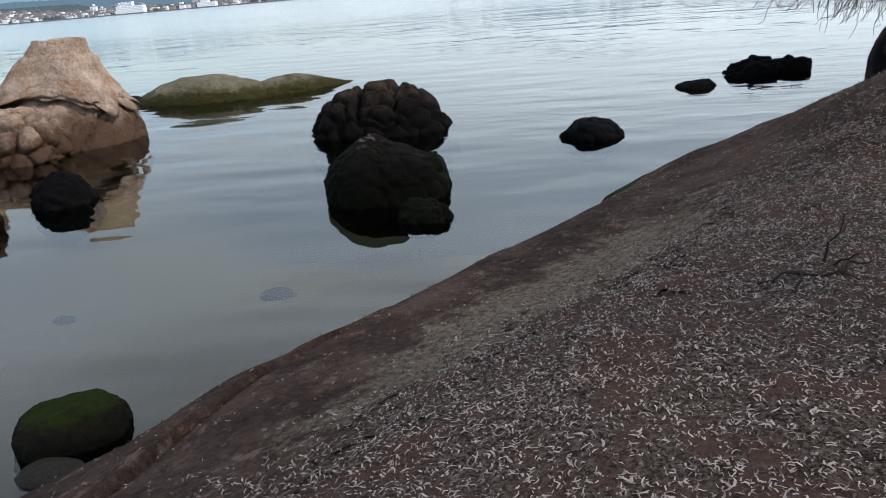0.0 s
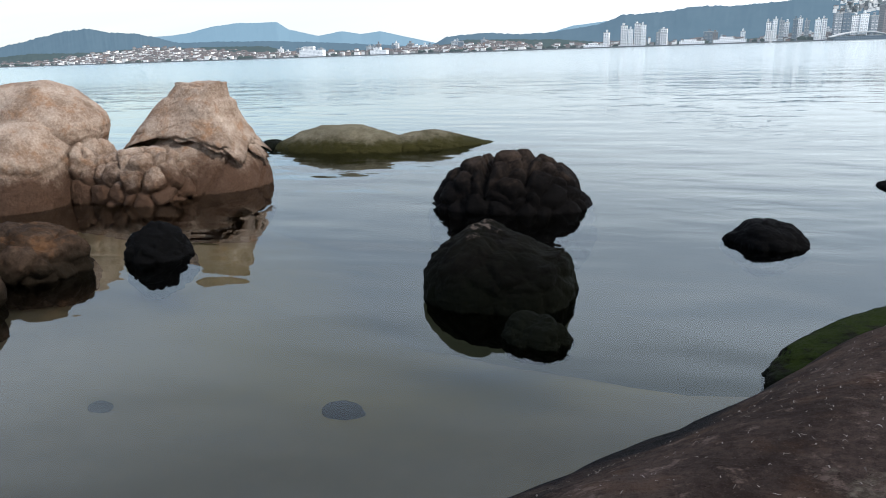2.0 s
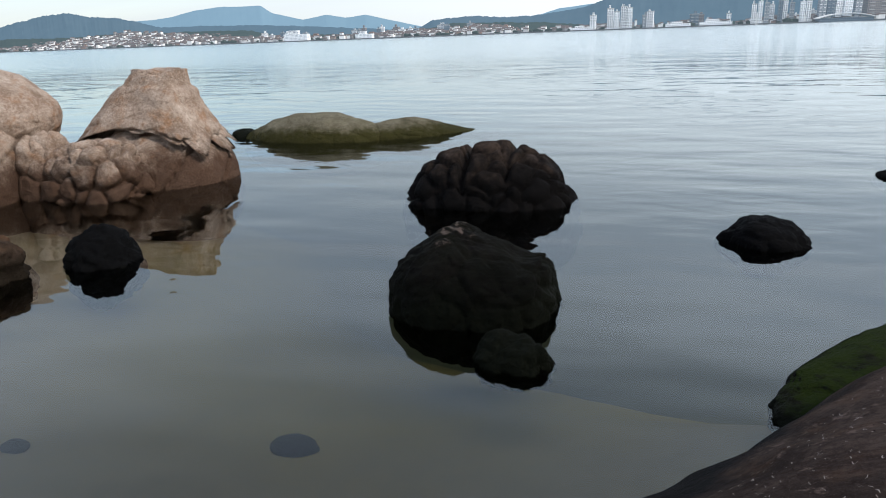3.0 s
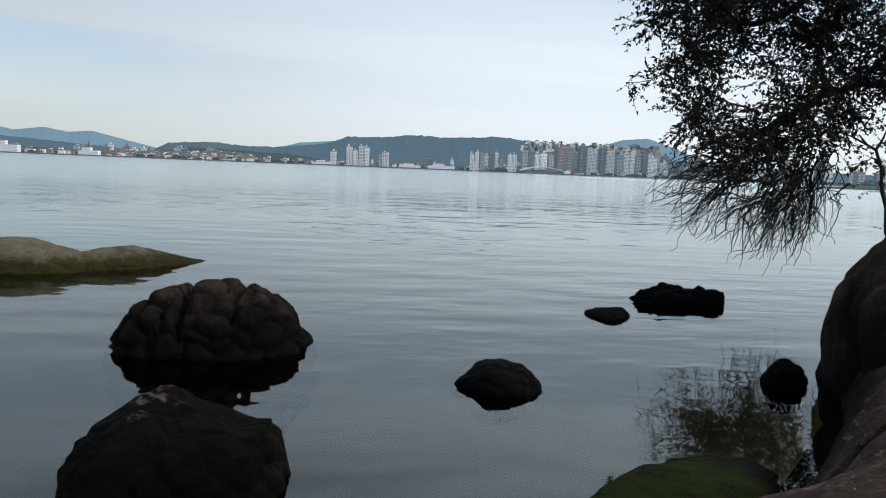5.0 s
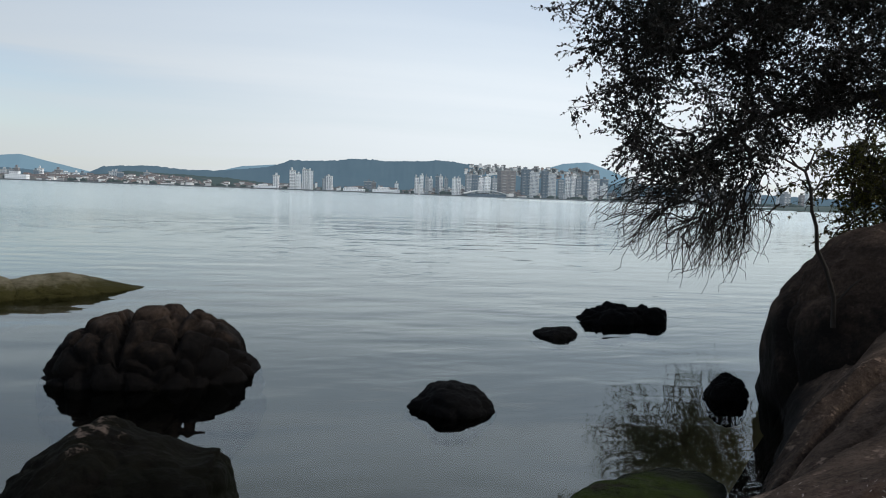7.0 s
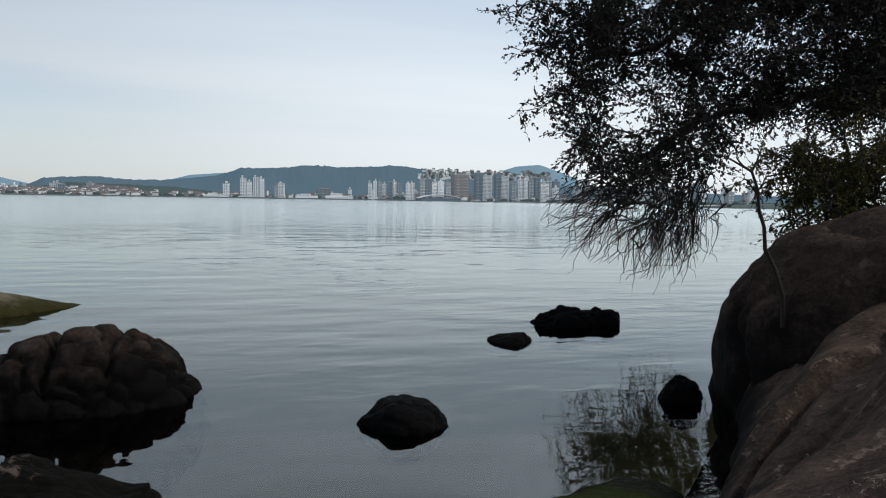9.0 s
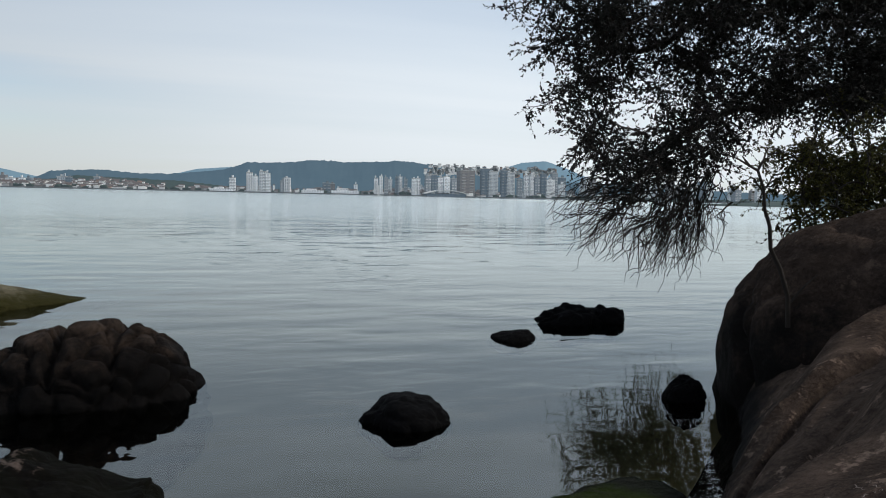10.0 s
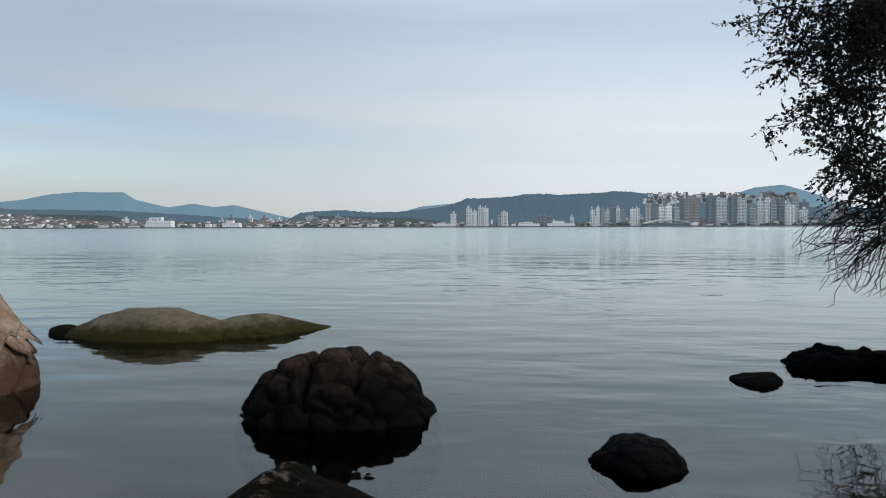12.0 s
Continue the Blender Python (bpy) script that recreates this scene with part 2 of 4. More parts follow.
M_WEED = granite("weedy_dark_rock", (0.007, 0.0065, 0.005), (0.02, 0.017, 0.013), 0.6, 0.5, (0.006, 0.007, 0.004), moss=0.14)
M_FLAT = granite("olive_granite", (0.12, 0.105, 0.068), (0.21, 0.185, 0.13), 0.3, 0.40, (0.034, 0.031, 0.009))
M_STONE = granite("silted_stone", (0.045, 0.040, 0.027), (0.075, 0.067, 0.046), 0.4, -5.0)
M_PEBBLE = granite("pinkish_stone", (0.26, 0.18, 0.13), (0.38, 0.28, 0.21), 0.3, -5.0)
M_FLANK = granite("dark_flank_granite", (0.040, 0.028, 0.022), (0.135, 0.096, 0.074), 0.5, 0.6, (0.006, 0.0058, 0.006), lichen=0.9)
# the tall black band is algae stain plus the hump's shaded side, put in as colour
M_HUMP = granite("shade_stained_granite", (0.030, 0.021, 0.017), (0.095, 0.066, 0.050), 0.6, 1.7, (0.0075, 0.0068, 0.0065), lichen=0.4)
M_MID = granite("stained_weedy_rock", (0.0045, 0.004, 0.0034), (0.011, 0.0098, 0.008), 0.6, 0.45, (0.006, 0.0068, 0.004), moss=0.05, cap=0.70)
M_WATER = water_material()
M_BED = bed_material()


# ---- building helpers ----
def ease(a, b, x):
    t = min(1.0, max(0.0, (x - a) / (b - a)))
    return t * t * (3 - 2 * t)


def mesh_object(name, bm, mat, parent=None, smooth=True):
    me = bpy.data.meshes.new(name)
    bm.to_mesh(me)
    bm.free()
    me.materials.append(mat)
    if smooth:
        me.polygons.foreach_set("use_smooth", [True] * len(me.polygons))
    ob = new(name, me)
    ob.parent = parent
    return ob


def part(name, bm, mat, parent, label="", smooth=False):
    ob = mesh_object(name, bm, mat, parent, smooth)
    return tagged(ob, label) if label else ob


def from_arrays(name, verts, faces, mat, parent=None, smooth=True):
    me = bpy.data.meshes.new(name)
    me.from_pydata(verts, [], faces)
    me.materials.append(mat)
    if smooth:
        me.polygons.foreach_set("use_smooth", [True] * len(me.polygons))
    ob = new(name, me)
    ob.parent = parent
    return ob


def rock_mesh(bm, centre, radii, turn=0, seed=0, rough=0.12, lumps=0.0, lump_size=1.0, square=2.0, detail=5, shape=None, cracks=()):
    """Adds one boulder to bm: a rounded block of exponent square, creased into lumps, roughened at three scales."""
    off = Vector((seed * 7.3, seed * 3.1, seed * 5.7))
    out = bmesh.ops.create_icosphere(bm, subdivisions=detail, radius=1.0)
    spin = Matrix.Rotation(radians(turn), 3, "Z")
    big = sum(radii) / 3
    for v in out["verts"]:
        d = v.co.normalized()
        s = (abs(d.x) ** square + abs(d.y) ** square + abs(d.z) ** square) ** (-1 / square)
        p = Vector((d.x * radii[0], d.y * radii[1], d.z * radii[2])) * s
        q = p / lump_size + off
        q += noise.noise_vector(q * 1.4) * 0.13
        g = noise.noise(p / big * 0.9 + off) * rough * 1.3 + noise.noise(p / big * 2.3 + off) * rough * 0.6
        g += noise.noise(p / big * 6 + off) * rough * 0.34 + noise.noise(p / big * 15 + off) * rough * 0.2 + noise.noise(p / big * 37 + off) * rough * 0.10
        if lumps:
            near, _ = noise.voronoi(q, distance_metric="DISTANCE", exponent=2.0)
            crease = min(1.0, (near[1] - near[0]) / 0.35)
            g += lumps * ((1 - math.exp(-3.2 * crease)) - 0.8)
        for (nx, ny, nz), where, wide in cracks:
            away = p.x * nx + p.y * ny + p.z * nz - where + 0.10 * noise.noise(p * 1.7 + off) + 0.03 * noise.noise(p * 6 + off)
            g -= 0.07 * math.exp(-(away / wide) ** 2)
        p *= 1 + g
        if shape:
            p = shape(p)
        v.co = spin @ p + Vector(centre)
    return out["verts"]


def rock(name, mat, label, category, centre, radii, group="", **kw):
    bm = bmesh.new()
    rock_mesh(bm, centre, radii, **kw)
    return tagged(mesh_object(name, bm, mat), label, category, group)


# ---- the setting ----
def grid_object(name, xs, ys, height, mat):
    verts = [(x, y, height(x, y)) for y in ys for x in xs]
    w = len(xs)
    faces = [(j * w + i, j * w + i + 1, (j + 1) * w + i + 1, (j + 1) * w + i) for j in range(len(ys) - 1) for i in range(w - 1)]
    return from_arrays(name, verts, faces, mat)


FAR = 5200
water = grid_object("water", [-FAR, -60, 60, FAR], [-60, 0, 80, FAR], lambda x, y: 0.0, M_WATER)
tagged(water, "calm grey-blue bay water with low ripples", "water", kind="structure")


def shore_coords(x, y):
    """Metres along the slab's waterline and inland from it."""
    u, v = x + 2.2, y - 2.9
    return u * 0.664 + v * 0.748, u * 0.748 - v * 0.664


def waterline(s):
    """How far the water reaches inland from the straight line of the slab's foot."""
    return 0.19 * (1 - ease(0.3, 2.2, s)) + 0.05 * ease(3.5, 5.0, s) + 0.85 * ease(5.2, 7.2, s)


def bed_height(x, y):
    """Slopes gently off the slab's near end and falls away steeper below the flank."""
    s, d = shore_coords(x, y)
    d -= waterline(s) + 1.2 * ease(8.5, 11.0, s)
    slope = (0.055 + 0.26 * ease(-1.0, 6.5, s)) * (1 - 0.62 * ease(-3.0, -7.5, x))
    depth = 0.16 + slope * max(0.0, -d) + 1.0 * ease(4.5, 8.5, s) * ease(-0.2, 1.8, -d)
    return -min(depth, 4.0) + 0.05 * noise.noise((x * 0.5, y * 0.5, 3)) if d < 0 else -0.16 - d * 0.25


bed = grid_object("ground", [-5200, -400, -120, -60] + [-30 + 0.5 * i for i in range(100)] + [40, 120, 400, 5200],
                  [-60, -30] + [-15 + 0.5 * i for i in range(110)] + [60, 120, 400, 5300], bed_height, M_BED)
tagged(bed, "pale sand and silt bed under the shallow water", "seabed", kind="structure")


PROFILE = [(-3.0, -7.0), (-0.3, -0.75), (0.0, 0.0), (0.12, 0.16), (0.35, 0.37), (0.7, 0.55), (1.15, 0.73), (1.55, 0.89), (1.8, 0.98), (2.6, 1.30), (3.9, 1.45), (6, 2.0), (9, 3.2), (14, 5.0)]
PD, PZ = [a for a, b in PROFILE], [b for a, b in PROFILE]


def slab_height(s, d):
    steep = 1 + 0.85 * ease(3.6, 7.6, s)
    d2 = d - waterline(s) + 0.10 * noise.noise((s * 0.7, 1.3, 0)) + 0.03 * noise.noise((s * 3, 2.3, 0))
    z = sum(float(np.interp(d2 + o, PD, PZ)) for o in (-0.08, 0, 0.08)) / 3 * (steep if d2 > 0 else 1)
    z += 0.07 * noise.noise((s * 0.6, d * 0.9, 5)) + 0.018 * noise.noise((s * 3, d * 3.4, 8)) + 0.006 * noise.noise((s * 11, d * 12, 2))
    # a shoulder above the steep wet foot
    z += 0.12 * math.exp(-((d - 1.1) / 0.45) ** 2) * ease(-0.6, 0.8, s) * ease(5.0, 3.9, s) - 0.09 * math.exp(-((d - 0.4) / 0.28) ** 2) * math.exp(-((s - 3.6) / 0.8) ** 2)
    # joint along the lower edge
    line = 1.40 - 0.36 * s + 0.05 * noise.noise((s * 1.3, 9, 4)) + 0.014 * noise.noise((s * 6, 9, 1))
    if s < 2.6:
        open_end = ease(2.6, 1.9, s)
        z -= 0.10 * open_end * math.exp(-((d - line) / 0.017) ** 2)
        z += 0.03 * open_end * ease(line + 0.01, line - 0.02, d) * ease(line - 0.6, line - 0.1, d)
    # folds in the steep flank
    z += ease(5.5, 7.5, s) * (0.13 * math.sin(d * 5.2 - s * 2.1 + 2.2 * noise.noise((s * 0.8, d * 0.8, 1))) - 0.13 * abs(noise.noise((s * 0.5 + d * 0.35, d * 1.9 - s * 0.9, 6))) ** 0.5 - 0.11 * math.exp(-((d - 0.42 * s + 1.9 + 0.25 * noise.noise((s * 1.1, d, 2))) / 0.05) ** 2) - 0.09 * math.exp(-((d - 0.42 * s + 1.35 + 0.25 * noise.noise((s * 1.1, d, 12))) / 0.045) ** 2))
    return z


def build_slab():
    ss = [-14 + 0.5 * i for i in range(24)] + [-2 + 0.045 * i for i in range(290)] + [11.2 + 0.4 * i for i in range(8)]
    ds = [-2.5, -1.5, -0.9, -0.6] + [-0.5 + 0.025 * i for i in range(40)] + [0.5 + 0.0085 * i for i in range(60)] + [1.01 + 0.0085 * i for i in range(106)] + [1.911 + 0.032 * i for i in range(71)] + [4.2 + 0.25 * i for i in range(40)]
    verts = []
    for d in ds:
        for s in ss:
            verts.append((-2.2 + 0.664 * s + 0.748 * d, 2.9 + 0.748 * s - 0.664 * d, slab_height(s, d)))
    w = len(ss)
    faces = [(j * w + i, j * w + w + i, j * w + w + i + 1, j * w + i + 1) for j in range(len(ds) - 1) for i in range(w - 1)]
    cut = sum(1 for s in ss if s < 5.7) - 1
    near = [f for f in faces if f[0] % w < cut]
    steep = [f for f in faces if f[0] % w >= cut]
    flank = from_arrays("shore_flank", verts, steep, M_FLANK)
    tagged(flank, "steep dark granite flank with diagonal folds beside the slab", "rock flank", kind="structure")
    ob = from_arrays("shore_slab", verts, near, M_SLAB)
    return tagged(ob, "sloping brown granite slab with lichen, cracked along its wet edge", "rock slab", kind="structure")


build_slab()

# ---- boulders in the water ----
def cleft(p):
    """The two clefts in the crest."""
    f = ease(0.45, 0.95, p.z)
    cut = 0.26 * math.exp(-((p.x + 0.16 + 0.1 * p.z) / 0.055) ** 2) + 0.12 * math.exp(-((p.x - 0.40) / 0.06) ** 2)
    return Vector((p.x, p.y, p.z - f * cut))


def peaked(p):
    """A pale peak on one side and a lower shoulder on the other."""
    f = ease(0.1, 0.55, p.z)
    return Vector((p.x, p.y, p.z + f * (0.11 * math.exp(-((p.x + 0.24) / 0.22) ** 2) - 0.10 * ease(0.1, 0.5, p.x) + 0.10 * math.exp(-((p.x - 0.72) / 0.14) ** 2))))


def pointed(p):
    """Drawn out to a thin point at one end."""
    f = ease(-0.25, -0.53, p.x)
    return Vector((p.x - 0.06 * f, p.y * (1 - 0.5 * f), p.z * (1 - 0.2 * f)))


def split_slab(p):
    """Flat underneath on one side, where it overhangs; sloping off on the other."""
    z = p.z * (1 - 0.30 * ease(0.3, 1.5, p.x))
    under = 0.10 - 0.25 * (p.x + 0.3) - 1.2 * ease(0.6, 1.2, p.x) + 0.05 * noise.noise(p * 3)
    return Vector((p.x, p.y, max(z, under)))


def tapered(p):
    """Drawn out to a low point on one side."""
    f = ease(-0.3, 1.9, p.x)
    return Vector((p.x * (1 + 0.22 * f), p.y * (1 - 0.45 * f), p.z * (1 - 0.75 * f)))


def wedge(p):
    """Thin at the near end, thicker behind."""
    f = ease(0.2, -1.8, p.x)
    return Vector((p.x, p.y * (1 - 0.35 * f), p.z * (1 - 0.2 * f - 0.5 * ease(0.3, 1.5, p.x))))


GROUP = "boulders in the bay"
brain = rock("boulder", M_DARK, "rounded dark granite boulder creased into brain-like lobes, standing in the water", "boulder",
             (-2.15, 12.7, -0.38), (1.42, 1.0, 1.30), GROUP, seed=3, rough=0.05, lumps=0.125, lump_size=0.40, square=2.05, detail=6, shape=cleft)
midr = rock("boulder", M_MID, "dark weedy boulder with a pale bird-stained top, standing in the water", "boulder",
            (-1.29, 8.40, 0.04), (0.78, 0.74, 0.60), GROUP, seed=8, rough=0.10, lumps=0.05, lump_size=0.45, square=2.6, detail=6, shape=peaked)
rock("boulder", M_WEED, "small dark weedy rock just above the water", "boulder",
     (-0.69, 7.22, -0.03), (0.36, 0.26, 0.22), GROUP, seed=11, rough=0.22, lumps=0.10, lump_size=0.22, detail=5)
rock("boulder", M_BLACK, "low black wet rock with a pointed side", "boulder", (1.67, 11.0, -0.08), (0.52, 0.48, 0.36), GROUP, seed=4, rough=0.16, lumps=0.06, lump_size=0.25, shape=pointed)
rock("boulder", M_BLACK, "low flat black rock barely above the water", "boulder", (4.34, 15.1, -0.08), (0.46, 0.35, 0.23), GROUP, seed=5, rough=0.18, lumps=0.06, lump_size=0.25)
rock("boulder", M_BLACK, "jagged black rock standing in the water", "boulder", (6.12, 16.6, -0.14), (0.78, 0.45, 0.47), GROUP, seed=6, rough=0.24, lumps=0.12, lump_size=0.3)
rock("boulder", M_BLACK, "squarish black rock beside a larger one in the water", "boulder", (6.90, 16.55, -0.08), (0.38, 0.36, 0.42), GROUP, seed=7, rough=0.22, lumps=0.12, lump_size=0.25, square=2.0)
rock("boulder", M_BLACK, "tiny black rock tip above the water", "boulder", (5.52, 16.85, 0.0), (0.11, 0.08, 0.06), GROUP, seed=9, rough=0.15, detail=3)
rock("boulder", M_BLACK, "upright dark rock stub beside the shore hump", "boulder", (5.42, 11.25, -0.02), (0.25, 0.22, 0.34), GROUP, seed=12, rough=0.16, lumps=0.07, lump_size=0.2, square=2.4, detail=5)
# olive flat island
rock("boulder", M_FLAT, "long low olive-brown boulder with a green weed edge", "boulder", (-8.40, 18.9, -0.22), (2.25, 1.1, 0.87), GROUP, seed=13, rough=0.07, square=2.0, turn=-3, lumps=0.03, lump_size=0.9, detail=6)
rock("boulder", M_FLAT, "low tapering olive boulder with weed on its side", "boulder", (-5.75, 19.7, -0.16), (1.98, 0.9, 0.58), GROUP, seed=14, rough=0.10, square=2.0, turn=36, lumps=0.05, lump_size=0.5, detail=6, shape=tapered)
rock("boulder", M_WEED, "small dark rock beside the flat olive boulder", "boulder", (-10.6, 18.9, -0.04), (0.40, 0.3, 0.26), GROUP, seed=15, rough=0.16, detail=4)
# blond group
rock("boulder", M_BLOND, "big rounded blond granite boulder stained brown at the waterline", "boulder", (-11.35, 11.2, 0.2), (1.15, 1.15, 1.30), GROUP, seed=16, rough=0.07, lumps=0.03, lump_size=1.3, square=3.0, turn=12, detail=6, cracks=[((0.9, -0.2, 0.35), -0.62, 0.03), ((0.2, -0.3, 0.93), 0.92, 0.025)])
rock("boulder", M_BLOND, "blond granite boulder with upright cracks, leaning on a bigger one", "boulder", (-13.15, 10.5, 0.2), (0.92, 0.9, 1.06), GROUP, seed=17, rough=0.08, lumps=0.09, lump_size=0.6, square=3.0, turn=16, detail=6, cracks=[((0.95, 0.1, 0.2), 0.1, 0.03), ((0.8, -0.4, -0.3), 0.5, 0.025)])
rock("boulder", M_BLOND, "pale slab of split granite lying on top of a boulder", "boulder", (-11.62, 12.0, 1.30), (1.55, 1.0, 0.93), GROUP, seed=18, rough=0.06, square=2.2, lumps=0.03, lump_size=1.2, detail=6, shape=split_slab)
rock("boulder", M_BLOND, "orange-stained blond boulder wedged behind others", "boulder", (-12.75, 11.6, 0.55), (1.0, 0.95, 1.2), GROUP, seed=33, rough=0.06, square=2.3, lumps=0.04, lump_size=1.0, detail=6)
rock("boulder", M_BLOND, "low blond boulder knobbed along its top, weed at its foot", "boulder", (-9.20, 11.95, 0.05), (0.95, 0.75, 0.88), GROUP, seed=19, rough=0.07, lumps=0.24, lump_size=0.42, square=2.8, detail=6)
rock("boulder", M_BLOND, "upright knobbly blond rock between two boulders", "boulder", (-10.15, 11.8, 0.05), (0.42, 0.6, 1.12), GROUP, seed=34, rough=0.08, lumps=0.15, lump_size=0.42, square=2.5, detail=6)
rock("boulder", M_BLOND, "cracked blond boulder base tapering into the water", "boulder", (-9.04, 13.4, -0.22), (1.52, 1.25, 1.34), GROUP, seed=20, rough=0.05, square=2.3, lumps=0.03, lump_size=1.2, detail=6, cracks=[((0.75, 0.2, -0.6), 0.30, 0.03), ((0.3, -0.5, 0.8), 0.75, 0.025)])


def capshape(p):
    """A truncated cone whose underside is hollowed to sit on the round boulder below."""
    t = min(1.0, max(0.0, (p.z + 0.7) / 1.4))
    fill = max(0.55, (1 - min(1.0, abs(2 * t - 1)) ** 4) ** 0.25)
    half = float(np.interp(t, (0, 0.15, 0.4, 0.68, 0.72, 1), (1.30, 1.16, 0.87, 0.68, 0.58, 0.43))) / fill
    x = p.x * half + 0.36 * t
    foot = -0.02 - 0.22 * (x / 1.4) ** 2 - 0.26 * (x / 1.4) ** 4 - 0.15 * (p.y * half * 0.7) ** 2
    return Vector((x, p.y * half * 0.72, foot + t * (0.97 + 0.05 * noise.noise(p * 3) - foot)))


rock("boulder", M_BLOND, "pale truncated cap of granite resting on a cracked boulder", "boulder", (-9.08, 13.4, 1.13), (1.0, 1.0, 0.7), GROUP, seed=21, rough=0.06, lumps=0.03, lump_size=0.6, square=4.0, detail=6, shape=capshape)
rock("boulder", M_BROWN, "low brown boulder far along the shore", "boulder", (-15.2, 12.8, 0.2), (1.3, 1.0, 0.75), GROUP, seed=22, rough=0.12, lumps=0.08)
# brown rocks nearer the shore
rock("boulder", M_BROWN, "knobbly brown boulder standing in shallow water", "boulder", (-7.35, 6.02, 0.03), (1.05, 0.85, 0.84), GROUP, seed=23, rough=0.10, lumps=0.13, lump_size=0.5, square=2.6, detail=6)
rock("boulder", M_BROWN, "rounded dark brown boulder in shallow water", "boulder", (-7.45, 7.75, 0.0), (0.85, 0.68, 0.60), GROUP, seed=24, rough=0.14, lumps=0.16, lump_size=0.42, square=2.5, detail=6)
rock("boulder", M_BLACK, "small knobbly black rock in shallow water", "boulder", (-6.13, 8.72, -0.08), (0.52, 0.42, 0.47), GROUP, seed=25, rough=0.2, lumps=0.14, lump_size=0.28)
# mossy rocks by the slab
rock("boulder", M_MOSSY, "moss-covered dark rock at the foot of the slab", "mossy rock", (-2.53, 3.28, -0.02), (0.34, 0.26, 0.25), "mossy rocks", seed=26, rough=0.10, square=2.8, turn=25)
rock("boulder", M_MOSSY, "low moss-covered rock in the shallows", "mossy rock", (-3.72, 3.3, -0.05), (0.46, 0.28, 0.17), "mossy rocks", seed=27, rough=0.10, square=2.4, turn=20)
rock("boulder", M_MOSSY, "long mossy ledge with a dark wet side at the slab's foot", "mossy rock", (2.40, 7.80, -0.05), (1.62, 0.55, 0.27), "mossy rocks", seed=28, rough=0.10, square=2.8, turn=42, shape=wedge, detail=6)
rock("pebble", M_PEBBLE, "smooth pinkish stone beside the slab's foot", "stone", (-2.42, 2.90, -0.01), (0.22, 0.15, 0.07), seed=29, detail=4)
for i, (x, y, r) in enumerate([(-2.3, 6.45, 0.2), (-4.35, 5.75, 0.12)]):
    rock("submerged_stone", M_STONE, "dark stone lying on the bed under the water", "stone", (x, y, bed_height(x, y) + r * 0.1), (r, r * 0.7, r * 0.4), "stones under the water", seed=40 + i, detail=3)
# the hump on the right
rock("shore_hump", M_HUMP, "big smooth dark granite hump rising from the water", "boulder", (7.96, 10.15, 0.0), (2.3, 1.6, 2.58), seed=30, rough=0.05, lumps=0.035, lump_size=1.2, square=2.4, turn=-37, detail=6, cracks=[((0.75, -0.5, 0.3), -0.9, 0.07), ((0.8, -0.3, -0.2), -0.2, 0.05)])
rock("shore_bank", M_FLANK, "broad granite bank behind the hump", "boulder", (18.5, 13.5, 0.0), (8.2, 8.0, 2.6), seed=31, rough=0.06, detail=5)

# ---- trees ----
def bark_material():
    k = Net("bark")
    c = k.mix(k.noise(12, 5, 0.7), (0.010, 0.008, 0.0065), (0.036, 0.028, 0.022))
    return k.finish(c, 0.9, k.bump(k.noise(40, 4), 0.6, 0.01))


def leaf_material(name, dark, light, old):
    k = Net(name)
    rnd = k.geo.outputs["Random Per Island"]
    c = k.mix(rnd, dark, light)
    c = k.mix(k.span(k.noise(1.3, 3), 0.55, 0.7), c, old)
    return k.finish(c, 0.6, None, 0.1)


M_BARK = bark_material()
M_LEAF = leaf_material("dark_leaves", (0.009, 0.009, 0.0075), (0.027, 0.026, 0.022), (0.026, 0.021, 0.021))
M_LEAF_BUSH = leaf_material("yellowing_leaves", (0.016, 0.018, 0.005), (0.075, 0.068, 0.014), (0.07, 0.045, 0.013))


class Tubes:
    def __init__(self):
        self.v, self.f = [], []

    def add(self, pts, r0, r1, sides=5):
        pts = [Vector(p) for p in pts]
        n = len(pts)
        base = len(self.v)
        for i, p in enumerate(pts):
            t = (pts[min(i + 1, n - 1)] - pts[max(i - 1, 0)]).normalized()
            a = t.cross(Vector((0.3, 0.2, 1))).normalized()
            b = t.cross(a)
            r = r0 + (r1 - r0) * i / (n - 1)
            for k in range(sides):
                w = 2 * math.pi * k / sides
                self.v.append(tuple(p + a * (r * math.cos(w)) + b * (r * math.sin(w))))
        for i in range(n - 1):
            for k in range(sides):
                k2 = (k + 1) % sides
                self.f.append((base + i * sides + k, base + i * sides + k2, base + (i + 1) * sides + k2, base + (i + 1) * sides + k))

    def object(self, name, mat, parent=None, label="", kind=""):
        ob = from_arrays(name, self.v, self.f, mat, parent)
        return tagged(ob, label, kind=kind)


def bend(a, b, rng, sag=0.0, wobble=0.12, n=7):
    """A crooked line from a to b."""
    a, b = Vector(a), Vector(b)
    ln = (b - a).length
    ph = Vector((rng.uniform(0, 50), rng.uniform(0, 50), rng.uniform(0, 50)))
    pts = []
    for i in range(n):
        t = i / (n - 1)
        w = noise.noise_vector(ph + Vector((t * 2.3, 0, 0))) * ln * wobble * math.sin(math.pi * t)
        pts.append(a.lerp(b, t) + w + Vector((0, 0, sag * math.sin(math.pi * t))))
    return pts


